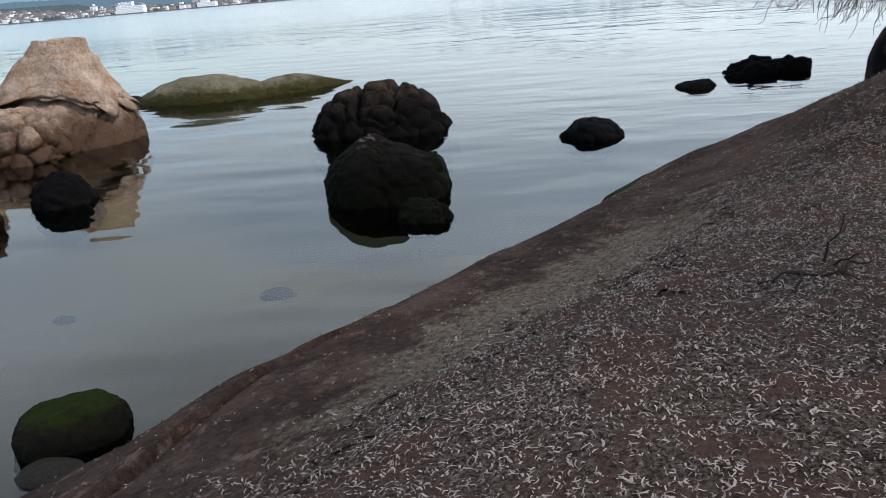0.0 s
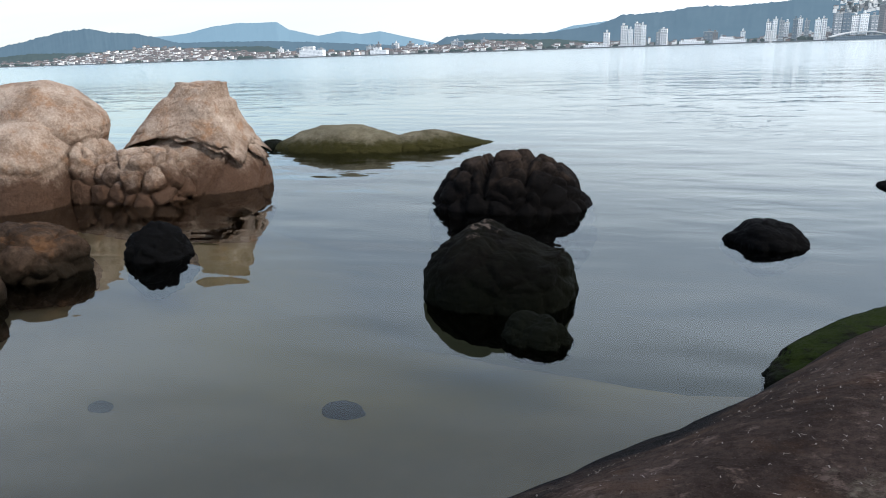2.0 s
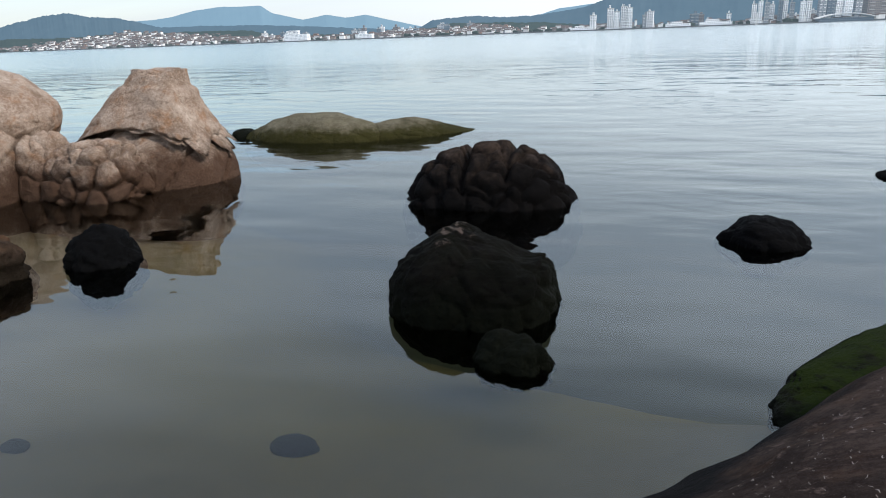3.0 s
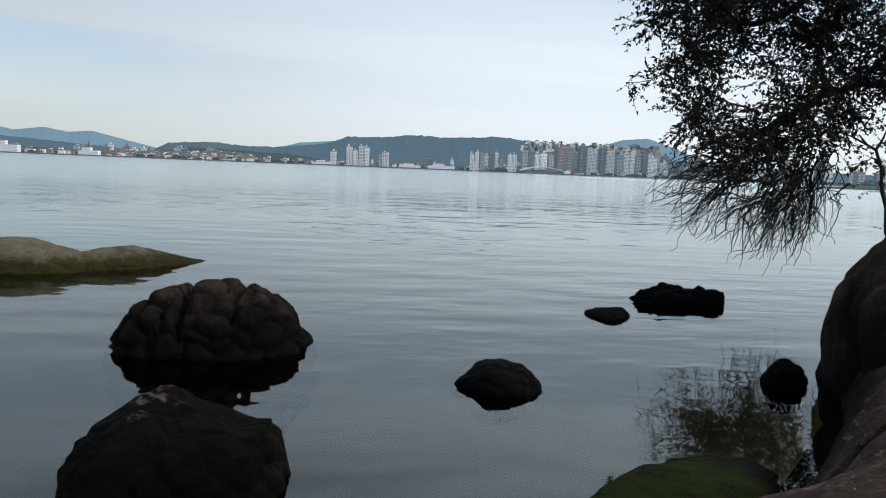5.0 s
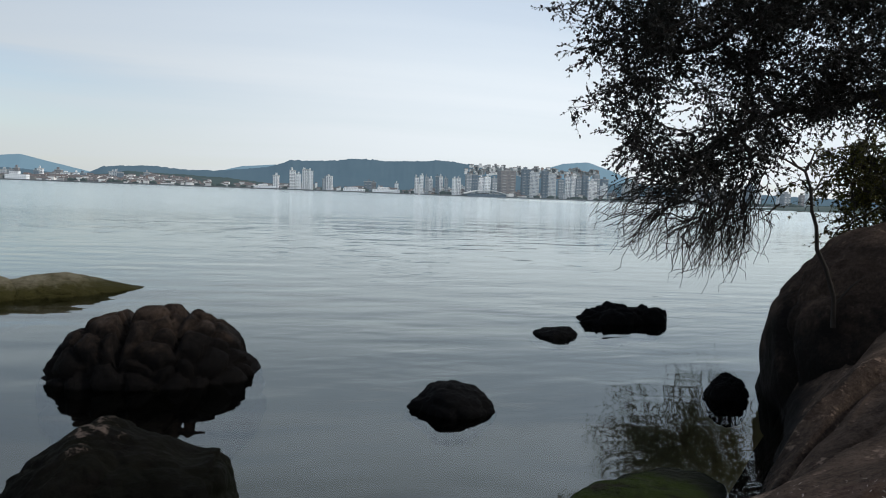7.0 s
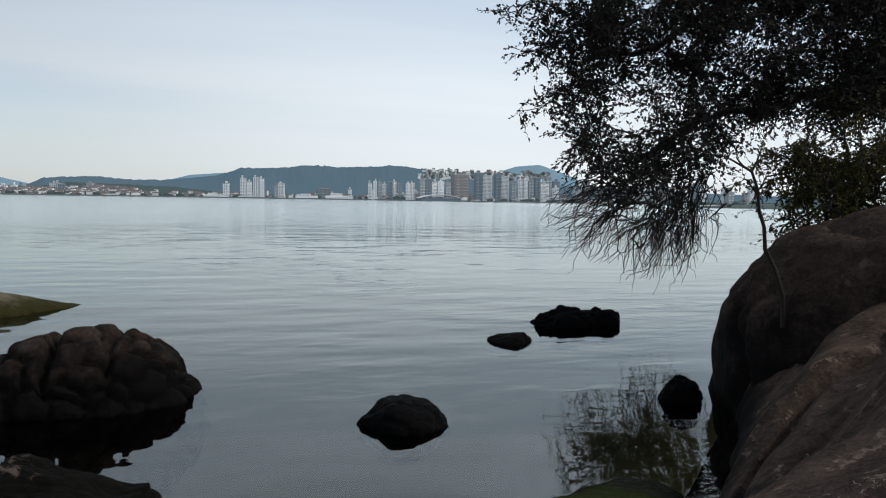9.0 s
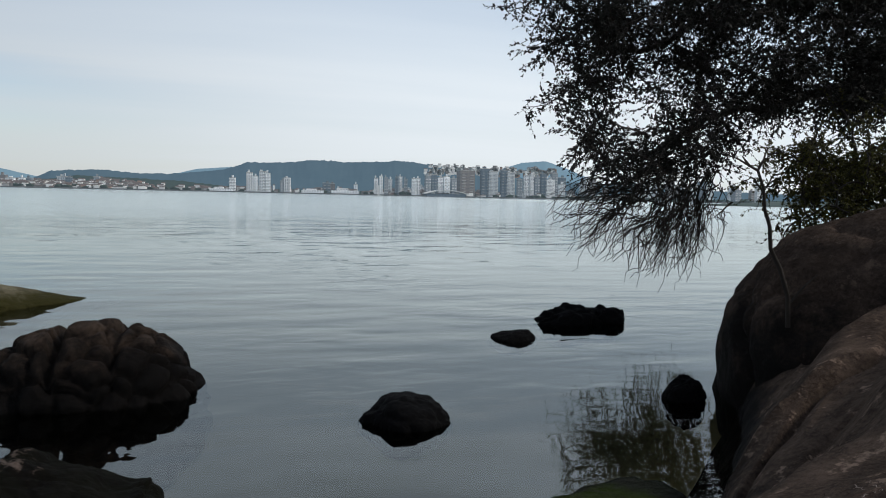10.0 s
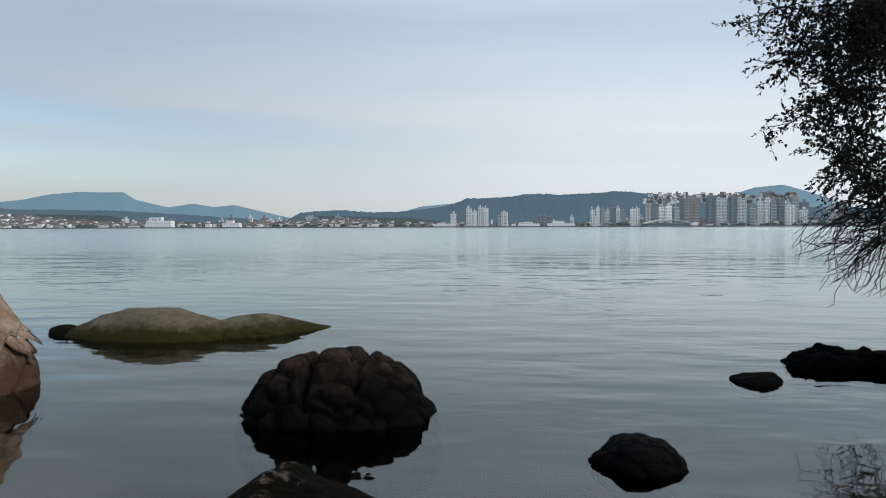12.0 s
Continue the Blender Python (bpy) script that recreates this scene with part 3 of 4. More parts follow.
def leaf_cloud(name, spots, size, mat, parent, rng, droop=0.3):
    """Folded pointed leaves, four corners each, at the spots (place, direction)."""
    verts, faces = [], []
    for p, way in spots:
        d = (Vector(way) + Vector((rng.gauss(0, 0.6), rng.gauss(0, 0.6), rng.gauss(0, 0.6) - droop))).normalized()
        side = d.cross(Vector((rng.gauss(0, 1), rng.gauss(0, 1), rng.gauss(0, 1)))).normalized()
        up = d.cross(side)
        ln = size * rng.uniform(0.6, 1.25)
        w = ln * rng.uniform(0.22, 0.33)
        i = len(verts)
        verts += [tuple(p), tuple(p + d * ln * 0.5 + side * w + up * w * 0.4), tuple(p + d * ln), tuple(p + d * ln * 0.5 - side * w + up * w * 0.4)]
        faces += [(i, i + 1, i + 2), (i, i + 2, i + 3)]
    ob = from_arrays(name, verts, faces, mat, parent, smooth=False)
    return tagged(ob, kind="stuff")


def tree(name, label, base, fork, limbs, clusters, leaf, leaf_mat, seed, per=(11, 18), spread=0.34, bare=(), trunk_r=0.2):
    """A trunk from base to fork, limbs from the fork, branchlets from the nearest limb point to each cluster, twigs and leaves there."""
    rng = random.Random(seed)
    root = new(name)
    root.location = base
    tagged(root, label, "tree")
    shift = -Vector(base)
    at = lambda pts: [Vector(p) + shift for p in pts]
    t = Tubes()
    t.add(at(bend(base, fork, rng, 0, 0.12, 9)), trunk_r, trunk_r * 0.75, 9)
    t.object("trunk", M_BARK, root)
    knots = []
    for end, r in limbs:
        pts = bend(fork, end, rng, 0.25, 0.22, 14)
        knots += pts[3:]
        t = Tubes()
        t.add(at(pts), r, r * 0.3, 7)
        t.object("limb", M_BARK, root)
    twigs, spots = Tubes(), []
    for c in clusters:
        c = Vector(c)
        near = min(knots, key=lambda q: (q - c).length + 0.4 * max(0, q.z - c.z))
        way = bend(near, c, rng, 0.15, 0.2, 7)
        twigs.add(at(way), 0.022, 0.007, 4)
        knots.append(way[4])
        for _ in range(per[0]):
            d = Vector((rng.gauss(0, 1), rng.gauss(0, 1), rng.gauss(0, 0.8) - 0.25)).normalized()
            start = way[rng.choice((3, 4, 5, 6))]
            end = start + d * spread * rng.uniform(0.6, 1.5)
            tw = bend(start, end, rng, 0.03, 0.25, 5)
            twigs.add(at(tw), 0.005, 0.002, 3)
            for _ in range(per[1]):
                f = rng.uniform(0.15, 1.0) * 3.999
                i = int(f)
                p = tw[i].lerp(tw[i + 1], f - i) + shift
                spots.append((p, d))
    for a, b, r in bare:
        a, b = Vector(a), Vector(b)
        main = bend(a, b, rng, 0.14, 0.42, 11)
        twigs.add(at(main), r, 0.005, 4)
        for _ in range(4):
            i = rng.randrange(2, 7)
            e = main[i] + (b - a) * rng.uniform(0.2, 0.5) + Vector((rng.gauss(0, 0.25), rng.gauss(0, 0.2), rng.gauss(-0.05, 0.15)))
            twigs.add(at(bend(main[i], e, rng, 0.05, 0.4, 7)), r * 0.6, 0.005, 3)
    twigs.object("brushwood", M_BARK, root, kind="stuff")
    leaf_cloud("crown", spots, leaf, leaf_mat, root, rng)
    return root


def away(p):
    """Places on the overhanging tree, out past the hump."""
    e = Vector((0.3, 3.4, 2.57))
    return tuple(e + (Vector(p) - e) * 2.07)


def overhang_clusters(rng):
    """Clusters of the crown over the water: bounded below and to the open side, with a hole in it."""
    low_x = [2.2, 2.5, 2.62, 2.95, 3.3, 4.0, 4.55, 4.75, 5.2, 6.0, 8.5]
    low_z = [3.40, 3.25, 3.55, 2.85, 2.66, 2.60, 2.68, 3.12, 3.42, 3.40, 3.2]
    out = []
    while len(out) < 880:
        z = rng.uniform(2.5, 6.3)
        x = 2.2 + 6.1 * rng.random() ** 0.85
        y = rng.uniform(8.6, 10.6)
        k = (9.5 - 3.4) / (y - 3.4)
        xv, zv = 0.3 + (x - 0.3) * k, 2.57 + (z - 2.57) * k       # as seen against the plane y = 9.5
        if zv < np.interp(xv, low_x, low_z) + 0.12 or xv < 2.2 + 0.7 * max(0, zv - 4.3):
            continue
        if (xv - 3.6) ** 2 + ((zv - 3.38) * 1.3) ** 2 < 0.10 or (xv - 5.05) ** 2 + (zv - 3.15) ** 2 < 0.1:
            continue
        if xv < 5.0 and 3.3 < zv < 4.2 and rng.random() < (0.2 if xv < 3.3 else 0.3):
            continue
        out.append(away((x, y, z)))
    return out


def bare_twigs(rng):
    out = []
    for i in range(85):
        # a fan that sweeps down and out from the lower boughs
        u = rng.random()
        y = rng.uniform(9.1, 10.0)
        k = (y - 3.4) / 6.1
        tx = 2.75 + 1.75 * u + rng.gauss(0, 0.06)
        tz = 2.26 - 0.50 * math.sin(min(1.0, u * 1.25) * 1.6) + 0.45 * max(0, u - 0.8) / 0.2 * rng.random() + abs(rng.gauss(0, 0.13))
        ax = tx + (0.95 - 0.85 * u) * rng.uniform(0.6, 1.1)
        az = rng.uniform(2.55, 2.95)
        out.append((away((0.3 + (ax - 0.3) * k, y, 2.57 + (az - 2.57) * k)), away((0.3 + (tx - 0.3) * k, y + rng.gauss(0, 0.1), 2.57 + (tz - 2.57) * k)), rng.uniform(0.012, 0.022)))
    return out


TREE_RNG = random.Random(5)
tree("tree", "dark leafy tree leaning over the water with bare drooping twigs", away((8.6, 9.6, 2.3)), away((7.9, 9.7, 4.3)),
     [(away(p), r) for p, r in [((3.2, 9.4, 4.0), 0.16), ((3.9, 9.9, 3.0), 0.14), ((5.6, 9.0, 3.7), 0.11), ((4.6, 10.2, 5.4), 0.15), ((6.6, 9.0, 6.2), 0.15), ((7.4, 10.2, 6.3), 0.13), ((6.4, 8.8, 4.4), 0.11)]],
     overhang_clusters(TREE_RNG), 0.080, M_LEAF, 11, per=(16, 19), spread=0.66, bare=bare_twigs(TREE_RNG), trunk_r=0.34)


def back_clusters(rng):
    return [(rng.uniform(3.2, 8.5), rng.uniform(-3.0, 6.2), rng.uniform(4.3, 7.2)) for _ in range(150)]


# never in view: added so that its crown casts shade on the slab
tree("tree", "unseen dark leafy tree added to shade the slab from above", (7.4, 2.6, 2.6), (7.0, 2.8, 4.9),
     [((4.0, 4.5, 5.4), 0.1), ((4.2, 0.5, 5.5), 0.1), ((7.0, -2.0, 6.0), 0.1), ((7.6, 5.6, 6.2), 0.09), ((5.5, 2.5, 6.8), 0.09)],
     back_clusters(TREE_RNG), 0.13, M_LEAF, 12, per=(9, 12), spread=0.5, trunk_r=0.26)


def bush_clusters(rng):
    out = []
    while len(out) < 170:
        p = Vector((rng.gauss(0, 0.9), rng.gauss(0, 0.8), rng.gauss(0, 0.75)))
        if p.length < 1.9:
            out.append((10.6 + p.x, 14.2 + p.y, 2.9 + p.z * 0.9))
    return out


tree("bush", "yellowing leafy bush behind the granite hump", (11.0, 14.2, 1.7), (10.8, 14.2, 2.4),
     [((9.4, 14.0, 2.7), 0.05), ((10.4, 14.0, 4.0), 0.05), ((11.4, 14.5, 3.8), 0.05), ((9.8, 14.6, 3.4), 0.04)],
     bush_clusters(TREE_RNG), 0.06, M_LEAF_BUSH, 13, per=(11, 17), spread=0.36, trunk_r=0.09)


def sapling():
    rng = random.Random(3)
    root = new("sapling")
    base = Vector((5.93, 10.05, 1.17))
    root.location = base
    tagged(root, "thin bare sapling growing along the granite hump", "sapling")
    eye = Vector((0.3, 3.4, 2.57))
    rel = lambda *pts: [eye + (Vector(p) - eye) * 1.10 - base for p in pts]
    t = Tubes()
    t.add(rel((5.42, 9.45, 1.30), (5.40, 9.45, 1.62), (5.28, 9.45, 1.92), (5.18, 9.48, 2.12), (5.17, 9.5, 2.35), (5.10, 9.5, 2.52), (5.07, 9.5, 2.74), (4.99, 9.5, 2.92)), 0.030, 0.016, 6)
    t.object("stem", M_BARK, root)
    for pts in (((4.99, 9.5, 2.92), (4.88, 9.5, 2.97), (4.75, 9.5, 3.03), (4.62, 9.5, 3.07)), ((4.99, 9.5, 2.92), (5.05, 9.5, 3.03), (5.09, 9.5, 3.16)),
                ((4.88, 9.5, 2.97), (4.80, 9.5, 3.06)), ((5.42, 9.45, 1.55), (5.56, 9.4, 1.75), (5.70, 9.4, 1.86)), ((5.10, 9.5, 2.52), (5.16, 9.5, 2.43))):
        t = Tubes()
        t.add(rel(*pts), 0.017, 0.006, 5)
        t.object("branch", M_BARK, root)


sapling()

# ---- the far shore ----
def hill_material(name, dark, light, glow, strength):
    """Distant wooded hills; the haze before them is put in as bluish colour and a faint glow."""
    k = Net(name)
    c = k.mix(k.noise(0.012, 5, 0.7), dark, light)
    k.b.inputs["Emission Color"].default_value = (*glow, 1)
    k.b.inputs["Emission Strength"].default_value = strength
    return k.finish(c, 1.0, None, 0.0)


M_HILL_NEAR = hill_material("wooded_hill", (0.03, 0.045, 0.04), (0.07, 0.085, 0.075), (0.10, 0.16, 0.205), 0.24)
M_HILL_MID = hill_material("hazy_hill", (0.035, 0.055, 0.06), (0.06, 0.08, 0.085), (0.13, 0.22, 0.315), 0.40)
M_HILL_FAR = hill_material("haze_blue_mountain", (0.06, 0.09, 0.10), (0.08, 0.11, 0.12), (0.22, 0.37, 0.50), 0.50)


def ridge(name, label, dist, heights, mat, seed, rough=0.07, deep=0.12):
    """A hill range at dist metres: heights as (bearing in metres at 1500, height in metres at 1500), sloping back and forth."""
    k = dist / 1500
    bx, bz = [a for a, b in heights], [b for a, b in heights]
    n = 1100
    verts = []
    rows = [(-deep, 0.0), (-deep * 0.8, 0.22), (-deep * 0.6, 0.42), (-deep * 0.4, 0.62), (-deep * 0.2, 0.84), (0, 1.0), (deep * 0.5, 0.4)]
    for off, f in rows:
        for i in range(n):
            b = bx[0] + (bx[-1] - bx[0]) * i / (n - 1)
            h = float(np.interp(b, bx, bz))
            g = noise.noise((b * 0.004, off * 3, seed)) * 0.6 + noise.noise((b * 0.02, off * 9, seed + 3)) * 0.35 + noise.noise((b * 0.075, off * 70, seed + 5)) * 0.22 + noise.noise((b * 0.21, off * 90, seed + 7)) * 0.22
            z = h * f * (1 + rough * g * (2.0 if f < 1 else 1.0)) * k
            if f == 1 and rough > 0.05:
                z += k * (2.6 * abs(noise.noise((b * 0.055, 1, seed))) + 2.4 * abs(noise.noise((b * 0.16, 5, seed))))
            verts.append((b * k * (1 + off), dist * (1 + off), z - (3 if f == 0 else 0)))
    faces = [(j * n + i, j * n + i + 1, j * n + n + i + 1, j * n + n + i) for j in range(len(rows) - 1) for i in range(n - 1)]
    return tagged(from_arrays(name, verts, faces, mat), label, "hill", kind="structure")


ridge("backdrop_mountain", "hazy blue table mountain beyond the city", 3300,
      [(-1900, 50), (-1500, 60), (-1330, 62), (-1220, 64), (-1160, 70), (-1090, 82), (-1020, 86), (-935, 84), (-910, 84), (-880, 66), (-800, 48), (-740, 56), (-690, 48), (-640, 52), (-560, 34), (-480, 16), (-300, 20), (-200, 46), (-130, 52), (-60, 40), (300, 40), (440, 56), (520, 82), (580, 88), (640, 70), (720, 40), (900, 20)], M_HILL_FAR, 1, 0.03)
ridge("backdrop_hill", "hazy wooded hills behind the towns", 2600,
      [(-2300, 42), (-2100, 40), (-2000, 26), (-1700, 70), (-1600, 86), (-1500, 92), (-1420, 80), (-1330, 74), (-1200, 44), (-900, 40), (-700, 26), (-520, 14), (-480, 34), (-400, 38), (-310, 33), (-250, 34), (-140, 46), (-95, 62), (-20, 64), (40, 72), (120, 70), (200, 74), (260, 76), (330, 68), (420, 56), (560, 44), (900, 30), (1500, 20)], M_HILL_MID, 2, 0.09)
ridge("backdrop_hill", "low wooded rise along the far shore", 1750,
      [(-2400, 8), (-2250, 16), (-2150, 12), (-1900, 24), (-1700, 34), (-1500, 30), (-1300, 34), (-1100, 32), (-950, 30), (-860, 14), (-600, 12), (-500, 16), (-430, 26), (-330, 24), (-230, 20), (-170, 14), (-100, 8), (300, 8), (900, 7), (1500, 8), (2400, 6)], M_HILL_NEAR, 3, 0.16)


def facade_material(name, wall, glass, floor_h=3.2, bay=3.4, haze=0.16):
    """Far facades: plaster with rows of windows; haze is put in as a faint bluish glow."""
    k = Net(name)
    br = k.n.new("ShaderNodeTexBrick")
    br.offset = 0.0
    mp = k.n.new("ShaderNodeCombineXYZ")
    k.l.new(k.math("ADD", k.axis(0), k.axis(1)), mp.inputs[0])
    k.l.new(k.axis(2), mp.inputs[1])
    k.l.new(mp.outputs[0], br.inputs["Vector"])
    br.inputs["Scale"].default_value = 1.0
    br.inputs["Brick Width"].default_value, br.inputs["Row Height"].default_value = bay, floor_h
    br.inputs["Mortar Size"].default_value, br.inputs["Mortar Smooth"].default_value = 0.75, 0.2
    br.inputs["Color1"].default_value = br.inputs["Color2"].default_value = (*glass, 1)
    br.inputs["Mortar"].default_value = (*wall, 1)
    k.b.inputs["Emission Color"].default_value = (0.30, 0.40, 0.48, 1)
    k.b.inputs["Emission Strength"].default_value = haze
    return k.finish(br.outputs[0], 0.8, None, 0.2)


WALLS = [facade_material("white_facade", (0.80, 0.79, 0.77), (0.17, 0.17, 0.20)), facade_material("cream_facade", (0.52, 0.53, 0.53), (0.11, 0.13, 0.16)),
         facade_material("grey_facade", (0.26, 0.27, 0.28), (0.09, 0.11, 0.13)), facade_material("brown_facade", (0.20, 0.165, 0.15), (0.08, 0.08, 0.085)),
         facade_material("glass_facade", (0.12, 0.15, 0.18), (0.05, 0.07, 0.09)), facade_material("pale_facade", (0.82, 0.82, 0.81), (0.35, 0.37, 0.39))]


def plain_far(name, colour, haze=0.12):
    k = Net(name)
    # the surface itself glows faintly blue, in place of haze
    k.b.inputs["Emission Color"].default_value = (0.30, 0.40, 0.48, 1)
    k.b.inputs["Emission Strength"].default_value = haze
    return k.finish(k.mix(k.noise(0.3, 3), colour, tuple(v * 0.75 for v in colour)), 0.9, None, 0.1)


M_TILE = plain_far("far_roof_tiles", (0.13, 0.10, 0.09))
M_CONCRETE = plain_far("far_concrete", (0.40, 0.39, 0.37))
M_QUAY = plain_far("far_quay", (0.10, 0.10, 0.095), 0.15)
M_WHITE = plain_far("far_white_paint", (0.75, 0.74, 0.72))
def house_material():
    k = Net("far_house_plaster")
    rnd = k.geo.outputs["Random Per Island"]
    # haze over the houses, put in as a weak blue glow
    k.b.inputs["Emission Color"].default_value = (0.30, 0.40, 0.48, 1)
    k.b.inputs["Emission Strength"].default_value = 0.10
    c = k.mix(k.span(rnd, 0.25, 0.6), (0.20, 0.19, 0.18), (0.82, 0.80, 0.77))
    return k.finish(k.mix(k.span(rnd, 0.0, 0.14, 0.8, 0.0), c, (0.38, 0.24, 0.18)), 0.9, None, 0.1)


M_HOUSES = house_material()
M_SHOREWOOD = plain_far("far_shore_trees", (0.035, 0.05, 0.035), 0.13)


def box(bm, x0, x1, y0, y1, z0, z1):
    v = [bm.verts.new(p) for p in ((x0, y0, z0), (x1, y0, z0), (x1, y1, z0), (x0, y1, z0), (x0, y0, z1), (x1, y0, z1), (x1, y1, z1), (x0, y1, z1))]
    for f in ((0, 3, 2, 1), (4, 5, 6, 7), (0, 1, 5, 4), (1, 2, 6, 5), (2, 3, 7, 6), (3, 0, 4, 7)):
        bm.faces.new([v[i] for i in f])


def tower(x, y, w, h, kind, rng, twist=0):
    """A block of flats: walls, balcony bands, a flat roof with its plant room."""
    words = ("white", "cream", "grey", "brown", "dark glass", "pale")[kind]
    root = new("apartment_building")
    root.matrix_world = pose(x, y, 0, 0, 0, twist)
    tagged(root, "tall %s apartment tower on the far shore" % words if h > 34 else "%s apartment block on the far shore" % words, "building", "towers of the far city")
    d = w * 0.8
    bm = bmesh.new()
    box(bm, -w / 2, w / 2, -d / 2, d / 2, 0, h)
    part("wall", bm, WALLS[kind], root)
    bm = bmesh.new()
    box(bm, -w / 2 - 0.4, w / 2 + 0.4, -d / 2 - 0.4, d / 2 + 0.4, h, h + 1.2)
    roof = part("roof", bm, M_CONCRETE, root)
    bm = bmesh.new()
    a = rng.uniform(-0.2, 0.15) * w
    box(bm, a - w * 0.16, a + w * 0.16, -d * 0.2, d * 0.2, h + 1.2, h + rng.uniform(4, 7))
    part("plant_room", bm, WALLS[kind], roof)
    bm = bmesh.new()
    for i in range(1, max(2, int(h / 6.4))):
        for s in (-1, 1):
            c = s * w * 0.28
            box(bm, c - w * 0.12, c + w * 0.12, -d / 2 - 1.4, -d / 2, i * 6.4, i * 6.4 + 1.3)
    tagged(part("balconies", bm, M_CONCRETE if kind != 2 else M_WHITE, root), kind="stuff")
    return root


CITY = random.Random(21)
# x at 1500 m, width, height, kind
for x, w, h, kind in [(-128, 12, 30, 0), (-93, 13, 42, 0), (-80, 10, 35, 5), (-66, 12, 45, 0), (-54, 10, 42, 5), (-14, 13, 33, 0), (-24, 10, 26, 2)]:
    tower(x, 1500, w, h, kind, CITY, CITY.uniform(-12, 12))
for i in range(9):
    tower(176 + i * 12.4 + CITY.uniform(-1.5, 1.5), 1500 + CITY.uniform(-25, 25), 8.6, 38 + CITY.uniform(-4, 6), (0, 5, 2, 0, 4, 0, 2, 5, 0)[i], CITY, CITY.uniform(-8, 8))
for x, w, h, kind in [(301, 13, 48, 2), (316, 12, 50, 4), (330, 12, 44, 0), (345, 14, 46, 5), (362, 12, 42, 2)]:
    tower(x, 1520, w, h, kind, CITY, CITY.uniform(-8, 8))
for x, w, h, kind in [(396, 36, 62, 3), (443, 20, 68, 4), (461, 24, 62, 1), (490, 15, 66, 4), (505, 20, 60, 1), (530, 12, 45, 2), (546, 11, 55, 0), (560, 10, 58, 0), (574, 12, 52, 2), (590, 13, 60, 4), (606, 22, 46, 0), (618, 14, 62, 2)]:
    tower(x, 1540, w, h, kind, CITY, CITY.uniform(-6, 6))
for i in range(26):
    x = 640 + i * 24 + CITY.uniform(-8, 8)
    tower(x, 1560 + CITY.uniform(-30, 60), CITY.uniform(11, 20), CITY.uniform(28, 58), CITY.randrange(6), CITY, CITY.uniform(-10, 10))
for i in range(46):
    x = CITY.choice((CITY.uniform(-700, -380), CITY.uniform(-1000, -420), CITY.uniform(-60, 700), CITY.uniform(230, 700)))
    tower(x, 1590 + CITY.uniform(0, 50), CITY.uniform(9, 17), CITY.uniform(13, 27), CITY.randrange(6), CITY, CITY.uniform(-10, 10))


def long_hall(x, w, h, label):
    root = new("hall_building")
    root.location = (x, 1490, 0)
    tagged(root, label, "building")
    bm = bmesh.new()
    box(bm, -w / 2, w / 2, -8, 8, 0, h)
    part("wall", bm, WALLS[5], root)
    bm = bmesh.new()
    box(bm, -w * 0.3, w * 0.1, -6, 6, h, h * 1.5)
    part("upper_storey", bm, WALLS[0], root)
    return root


long_hall(-814, 62, 17, "broad white hall on the far shore")
long_hall(-640, 40, 12, "low white block on the far shore")
long_hall(40, 48, 8, "low pale shed on the far quay")
long_hall(110, 60, 9, "long low pale building on the far quay")
long_hall(-150, 46, 7, "low white sheds on the far quay")


def arena(x):
    """A low hall with a curved roof."""
    root = new("arena")
    root.location = (x, 1480, 0)
    tagged(root, "low arena with a curved white roof on the far shore", "building")
    bm = bmesh.new()
    box(bm, -44, 44, -20, 20, 0, 7)
    part("wall", bm, WALLS[4], root)
    bm = bmesh.new()
    prev = None
    for i in range(17):
        t = -1 + i / 8
        z = 7.2 + 8 * (1 - t * t)
        row = [bm.verts.new((48 * t, y, z + o)) for y, o in ((-24, 0), (24, 0), (24, -1.4), (-24, -1.4))]
        if prev:
            for k in range(4):
                bm.faces.new((prev[k], row[k], row[(k + 1) % 4], prev[(k + 1) % 4]))
        prev = row
    part("roof", bm, M_WHITE, root)


arena(332)


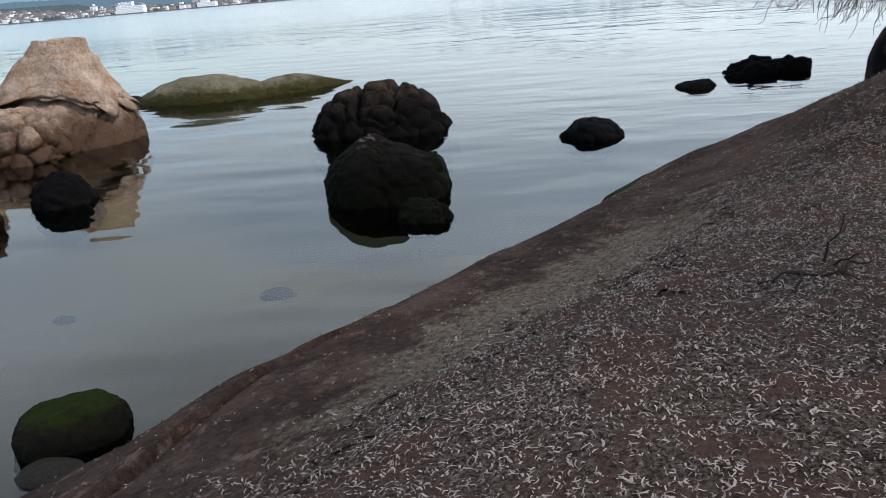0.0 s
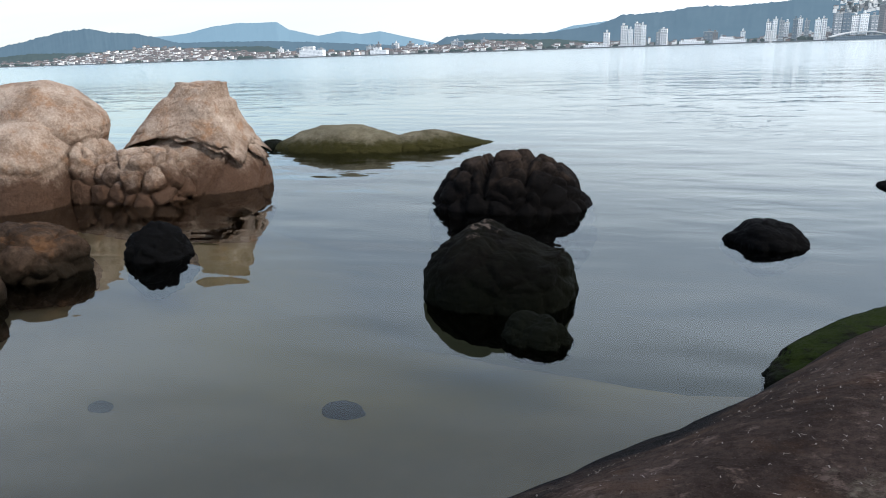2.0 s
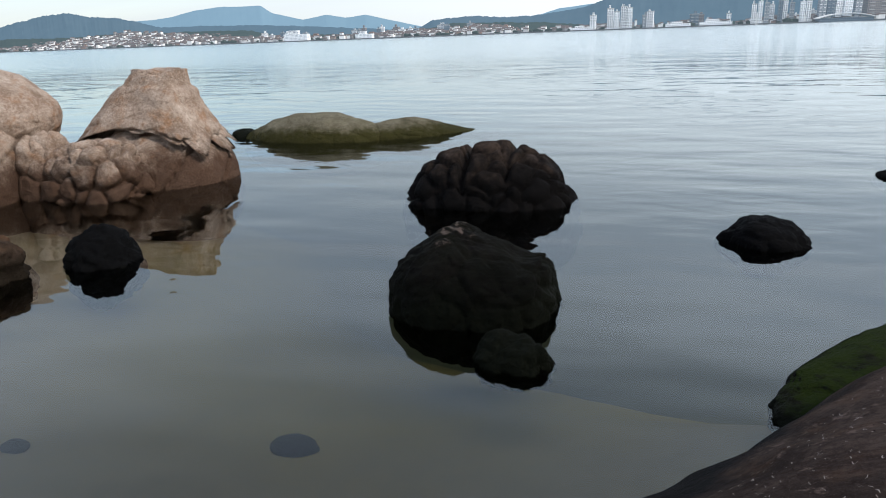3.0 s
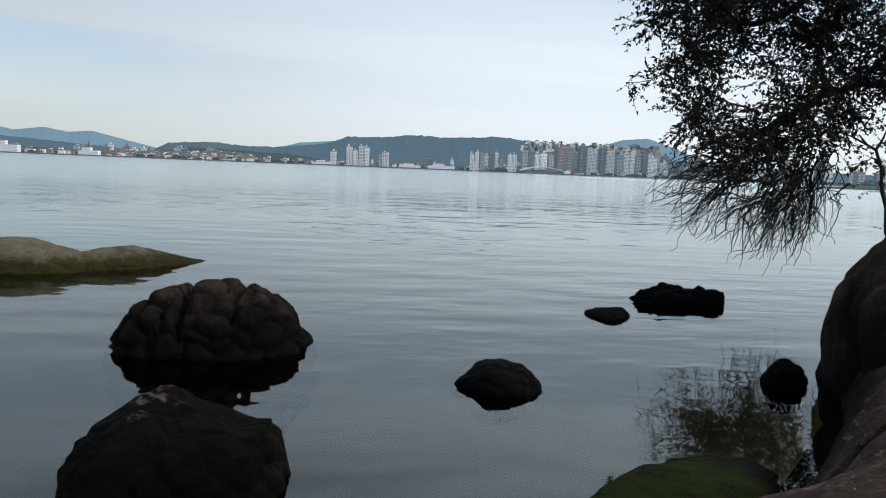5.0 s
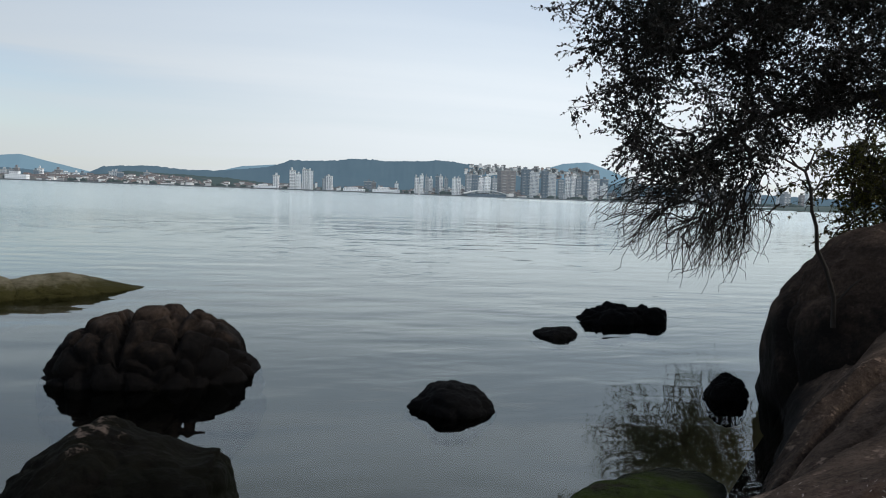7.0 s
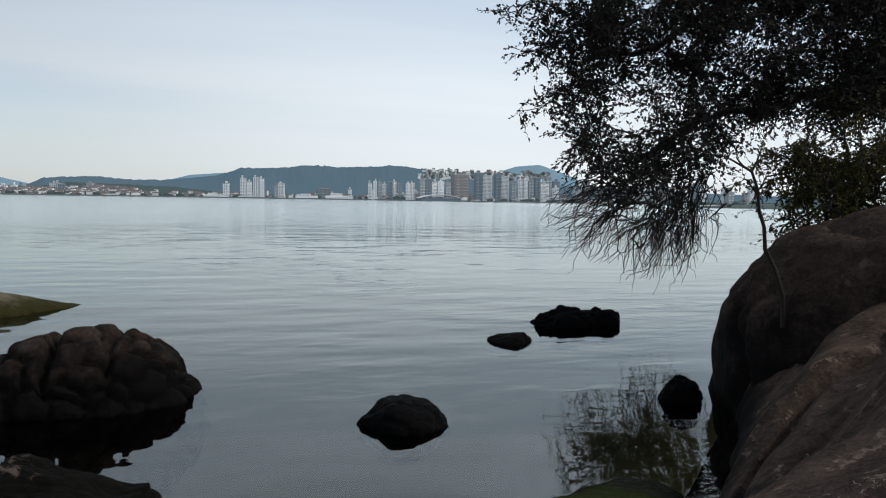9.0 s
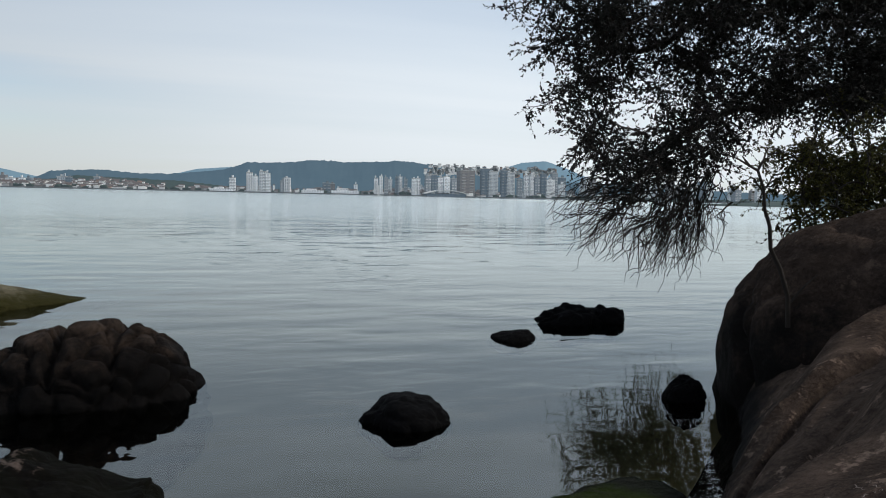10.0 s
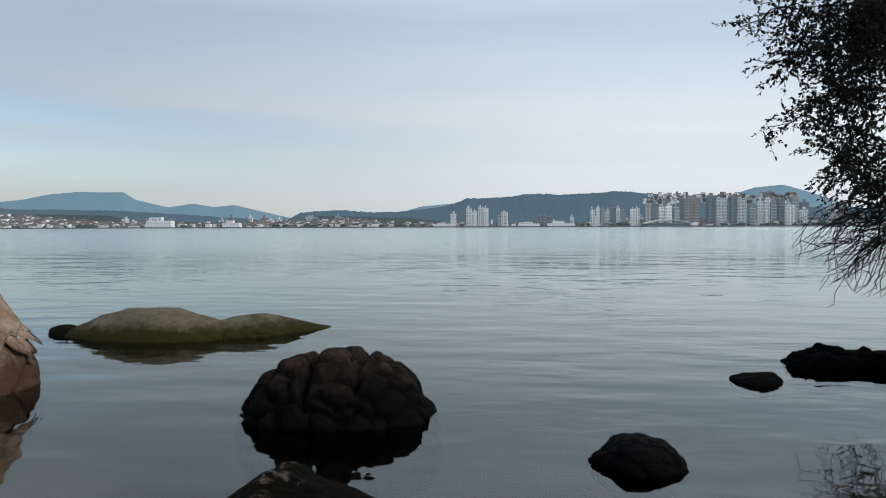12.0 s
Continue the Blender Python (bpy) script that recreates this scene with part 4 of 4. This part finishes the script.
def far_houses():
    """Small houses in hundreds, with pitched roofs, climbing the slopes."""
    walls, roofs, quay = bmesh.new(), bmesh.new(), bmesh.new()
    r = random.Random(4)
    for _ in range(2700):
        x = r.choice((r.uniform(-2300, -900), r.uniform(-1750, -950), r.uniform(-1350, -850), r.uniform(-900, 900), r.uniform(-620, -300), r.uniform(200, 420)))
        climb = 0.9 * max(0, 34 - abs(x + 1300) * 0.09) if x < -900 else (max(0, 9 - abs(x + 400) * 0.05) if x < -200 else 0)
        back = r.random() ** 1.3
        y = 1505 + back * 190
        z = back * (8 + climb) + 1
        w, d, h = r.uniform(4, 13), 9, 3.5 + 7 * r.random() ** 2
        if 200 < x < 420 and r.random() < 0.5:
            y, z = 2240, 88 + r.uniform(-14, 16)
            x *= 1.45
        x *= y / 1500
        box(walls, x - w / 2, x + w / 2, y - d / 2, y + d / 2, z - 4, z + h)
        a = [roofs.verts.new(p) for p in ((x - w / 2 - 0.5, y - d / 2 - 0.5, z + h), (x + w / 2 + 0.5, y - d / 2 - 0.5, z + h), (x + w / 2 + 0.5, y + d / 2, z + h), (x - w / 2 - 0.5, y + d / 2, z + h), (x - w / 2, y, z + h + 2.2), (x + w / 2, y, z + h + 2.2))]
        for f in ((0, 1, 5, 4), (2, 3, 4, 5), (1, 2, 5), (3, 0, 4)):
            roofs.faces.new([a[i] for i in f])
    root = new("far_houses")
    tagged(root, "hundreds of small pale houses with tiled roofs on the far slopes", "houses", kind="stuff")
    part("walls", walls, M_HOUSES, root)
    part("roofs", roofs, M_TILE, root)
    box(quay, -2600, 2600, 1470, 1500, -2, 2.6)
    tagged(mesh_object("quay", quay, M_QUAY, None, False), "dark stone quay along the far shore", "quay", kind="structure")


far_houses()


def shore_woods():
    """Tree clumps along the far quay."""
    r = random.Random(9)
    bm = bmesh.new()
    for _ in range(420):
        x = r.uniform(-2500, 2000)
        if -130 < x < 160 and r.random() < 0.6:
            continue
        s = r.uniform(2.5, 6)
        rock_mesh(bm, (x, 1496 + r.uniform(0, 40), 2 + s * 0.5), (s * r.uniform(1, 2.4), s, s * r.uniform(0.6, 1.1)), seed=r.random() * 40, rough=0.5, detail=1)
    tagged(mesh_object("far_trees", bm, M_SHOREWOOD, None, False), "dark tree clumps along the far quay", "trees", kind="stuff")


shore_woods()


def beacon():
    bm = bmesh.new()
    box(bm, -1.0, 1.0, -1.0, 1.0, 0, 22)
    box(bm, -1.8, 1.8, -1.8, 1.8, 0, 2)
    ob = mesh_object("mast", bm, M_WHITE, None, False)
    ob.location = (178, 1440, 0)
    tagged(ob, "slim white mast at the far quay", "mast")


beacon()


def spit():
    """The dark point of land on the near side, seen under the branches."""
    bm = bmesh.new()
    rock_mesh(bm, (400, 420, -2), (150, 30, 6), seed=2, rough=0.2, detail=4)
    tagged(mesh_object("headland", bm, M_SHOREWOOD), "low dark wooded headland", "headland", kind="structure")


spit()

# ---- litter on the slab ----
def litter_material():
    k = Net("dry_litter")
    rnd = k.geo.outputs["Random Per Island"]
    c = k.mix(k.span(rnd, 0.1, 0.9), (0.036, 0.022, 0.016), (0.46, 0.375, 0.325))
    return k.finish(c, 0.85, None, 0.15)


M_LITTER = litter_material()
M_STICK = bark_material()


def slab_point(s, d):
    return Vector((-2.2 + 0.664 * s + 0.748 * d, 2.9 + 0.748 * s - 0.664 * d, slab_height(s, d)))


def litter_density(s, d, fine=0.6):
    """Thick on the gentle part of the slab, thinning out raggedly on every side."""
    drift = noise.noise((s * 0.9, d * 1.2, 4.0)) + 0.7 * noise.noise((s * 2.6, d * 3.1, 7.0)) + fine * noise.noise((s * 8.5, d * 10, 3.0))
    wide = 0.9 * noise.noise((s * 0.45, d * 0.5, 9.0)) + 0.4 * drift
    return ease(1.75, 2.9, d + 0.5 * drift) * ease(7.2, 4.6, d + 1.4 * wide) * ease(-4.6, -2.4, s + 1.2 * wide) * (1 - 0.6 * ease(3.1, 4.9, s + 0.8 * wide))


def litter():
    """Curled dry leaf bits and needles lying on the slab, thinning out towards the water."""
    r = random.Random(17)
    verts, faces, frames = [], [], {}
    made = 0
    while made < 100000:
        s, d = r.uniform(-2.5, 5.8), 0.55 + 4.2 * r.random() ** 1.2
        if r.random() > litter_density(s, d) + 0.018:
            continue
        made += 1
        p = slab_point(s, d)
        cell = (int(s * 8), int(d * 8))
        if cell not in frames:
            e1 = (slab_point(s + 0.06, d) - slab_point(s - 0.06, d)).normalized()
            e2 = (slab_point(s, d + 0.06) - slab_point(s, d - 0.06)).normalized()
            up = e1.cross(e2)
            frames[cell] = (e1, e2, up if up.z > 0 else -up)
        e1, e2, up = frames[cell]
        w = r.uniform(0, 2 * math.pi)
        a = e1 * math.cos(w) + e2 * math.sin(w)
        b = up.cross(a)
        ln, wd, curl = r.uniform(0.010, 0.034), r.uniform(0.0012, 0.0034), r.uniform(-0.9, 0.9)
        base = len(verts)
        for i in range(4):
            t = i / 3
            q = p + a * (ln * (t - 0.5)) + b * (curl * ln * (t - 0.5) ** 2 * 2) + up * (0.004 + 0.010 * r.random())
            ww = wd * (1 if 0 < i < 3 else 0.45)
            verts += [tuple(q + b * ww), tuple(q - b * ww)]
        for i in range(3):
            faces.append((base + 2 * i, base + 2 * i + 1, base + 2 * i + 3, base + 2 * i + 2))
    ob = from_arrays("leaf_litter", verts, faces, M_LITTER, None, False)
    tagged(ob, "pale dry leaf bits and needles scattered over the slab", "litter", kind="stuff")


litter()


def litter_bed():
    """The matted crumbs under the loose bits: a ragged sheet a few millimetres thick."""
    k = Net("matted_litter")
    c = k.mix(k.span(k.noise(70, 6, 0.8), 0.40, 0.62), (0.026, 0.017, 0.013), (0.18, 0.14, 0.115))
    c = k.mix(k.span(k.noise(3.2, 5, 0.65), 0.45, 0.62), c, k.mix(k.noise(55, 5, 0.8), (0.035, 0.02, 0.015), (0.17, 0.105, 0.08)))
    mat = k.finish(c, 0.95, k.bump(k.noise(75, 5, 0.8), 0.9, 0.02), 0.05)
    step = 0.04
    verts, faces, index = [], [], {}

    def vert(i, j):
        if (i, j) not in index:
            s, d = i * step, j * step
            p = slab_point(s, d)
            index[(i, j)] = len(verts)
            verts.append((p.x, p.y, p.z + 0.006 + 0.012 * abs(noise.noise((s * 14, d * 14, 1)))))
        return index[(i, j)]

    for i in range(-140, 160):
        for j in range(18, 175):
            s, d = i * step, j * step
            if litter_density(s, d, 0.8) > 0.5:
                faces.append((vert(i, j), vert(i + 1, j), vert(i + 1, j + 1), vert(i, j + 1)))
    ob = from_arrays("litter_mat", verts, faces, mat)
    tagged(ob, "matted pale crumbs of dry litter lying on the slab", "litter", kind="stuff")


litter_bed()


def stick(s, d, length, angle, lift=0.0, seed=0, r0=0.006):
    r = random.Random(seed)
    a = slab_point(s, d) + Vector((0, 0, 0.01))
    b = slab_point(s + length * math.cos(angle), d + length * math.sin(angle)) + Vector((0, 0, 0.012 + lift))
    t = Tubes()
    t.add(bend(a, b, r, 0.01, 0.2, 7), r0, r0 * 0.4, 5)
    ob = t.object("stick", M_STICK)
    tagged(ob, "thin dry brown stick lying on the leaf litter" if not lift else "thin dry stem standing out of the leaf litter", "stick", "sticks on the slab")


for i, (s, d, ln, an, lift) in enumerate([(1.85, 2.95, 0.34, 0.7, 0.0), (2.0, 3.0, 0.24, 1.3, 0.0), (2.2, 3.06, 0.06, 0.6, 0.2), (1.8, 3.1, 0.26, -0.3, 0.0), (2.1, 3.15, 0.22, 0.2, 0.0), (2.2, 3.1, 0.16, 2.4, 0.1)]):
    stick(s, d, ln, an, lift, i)
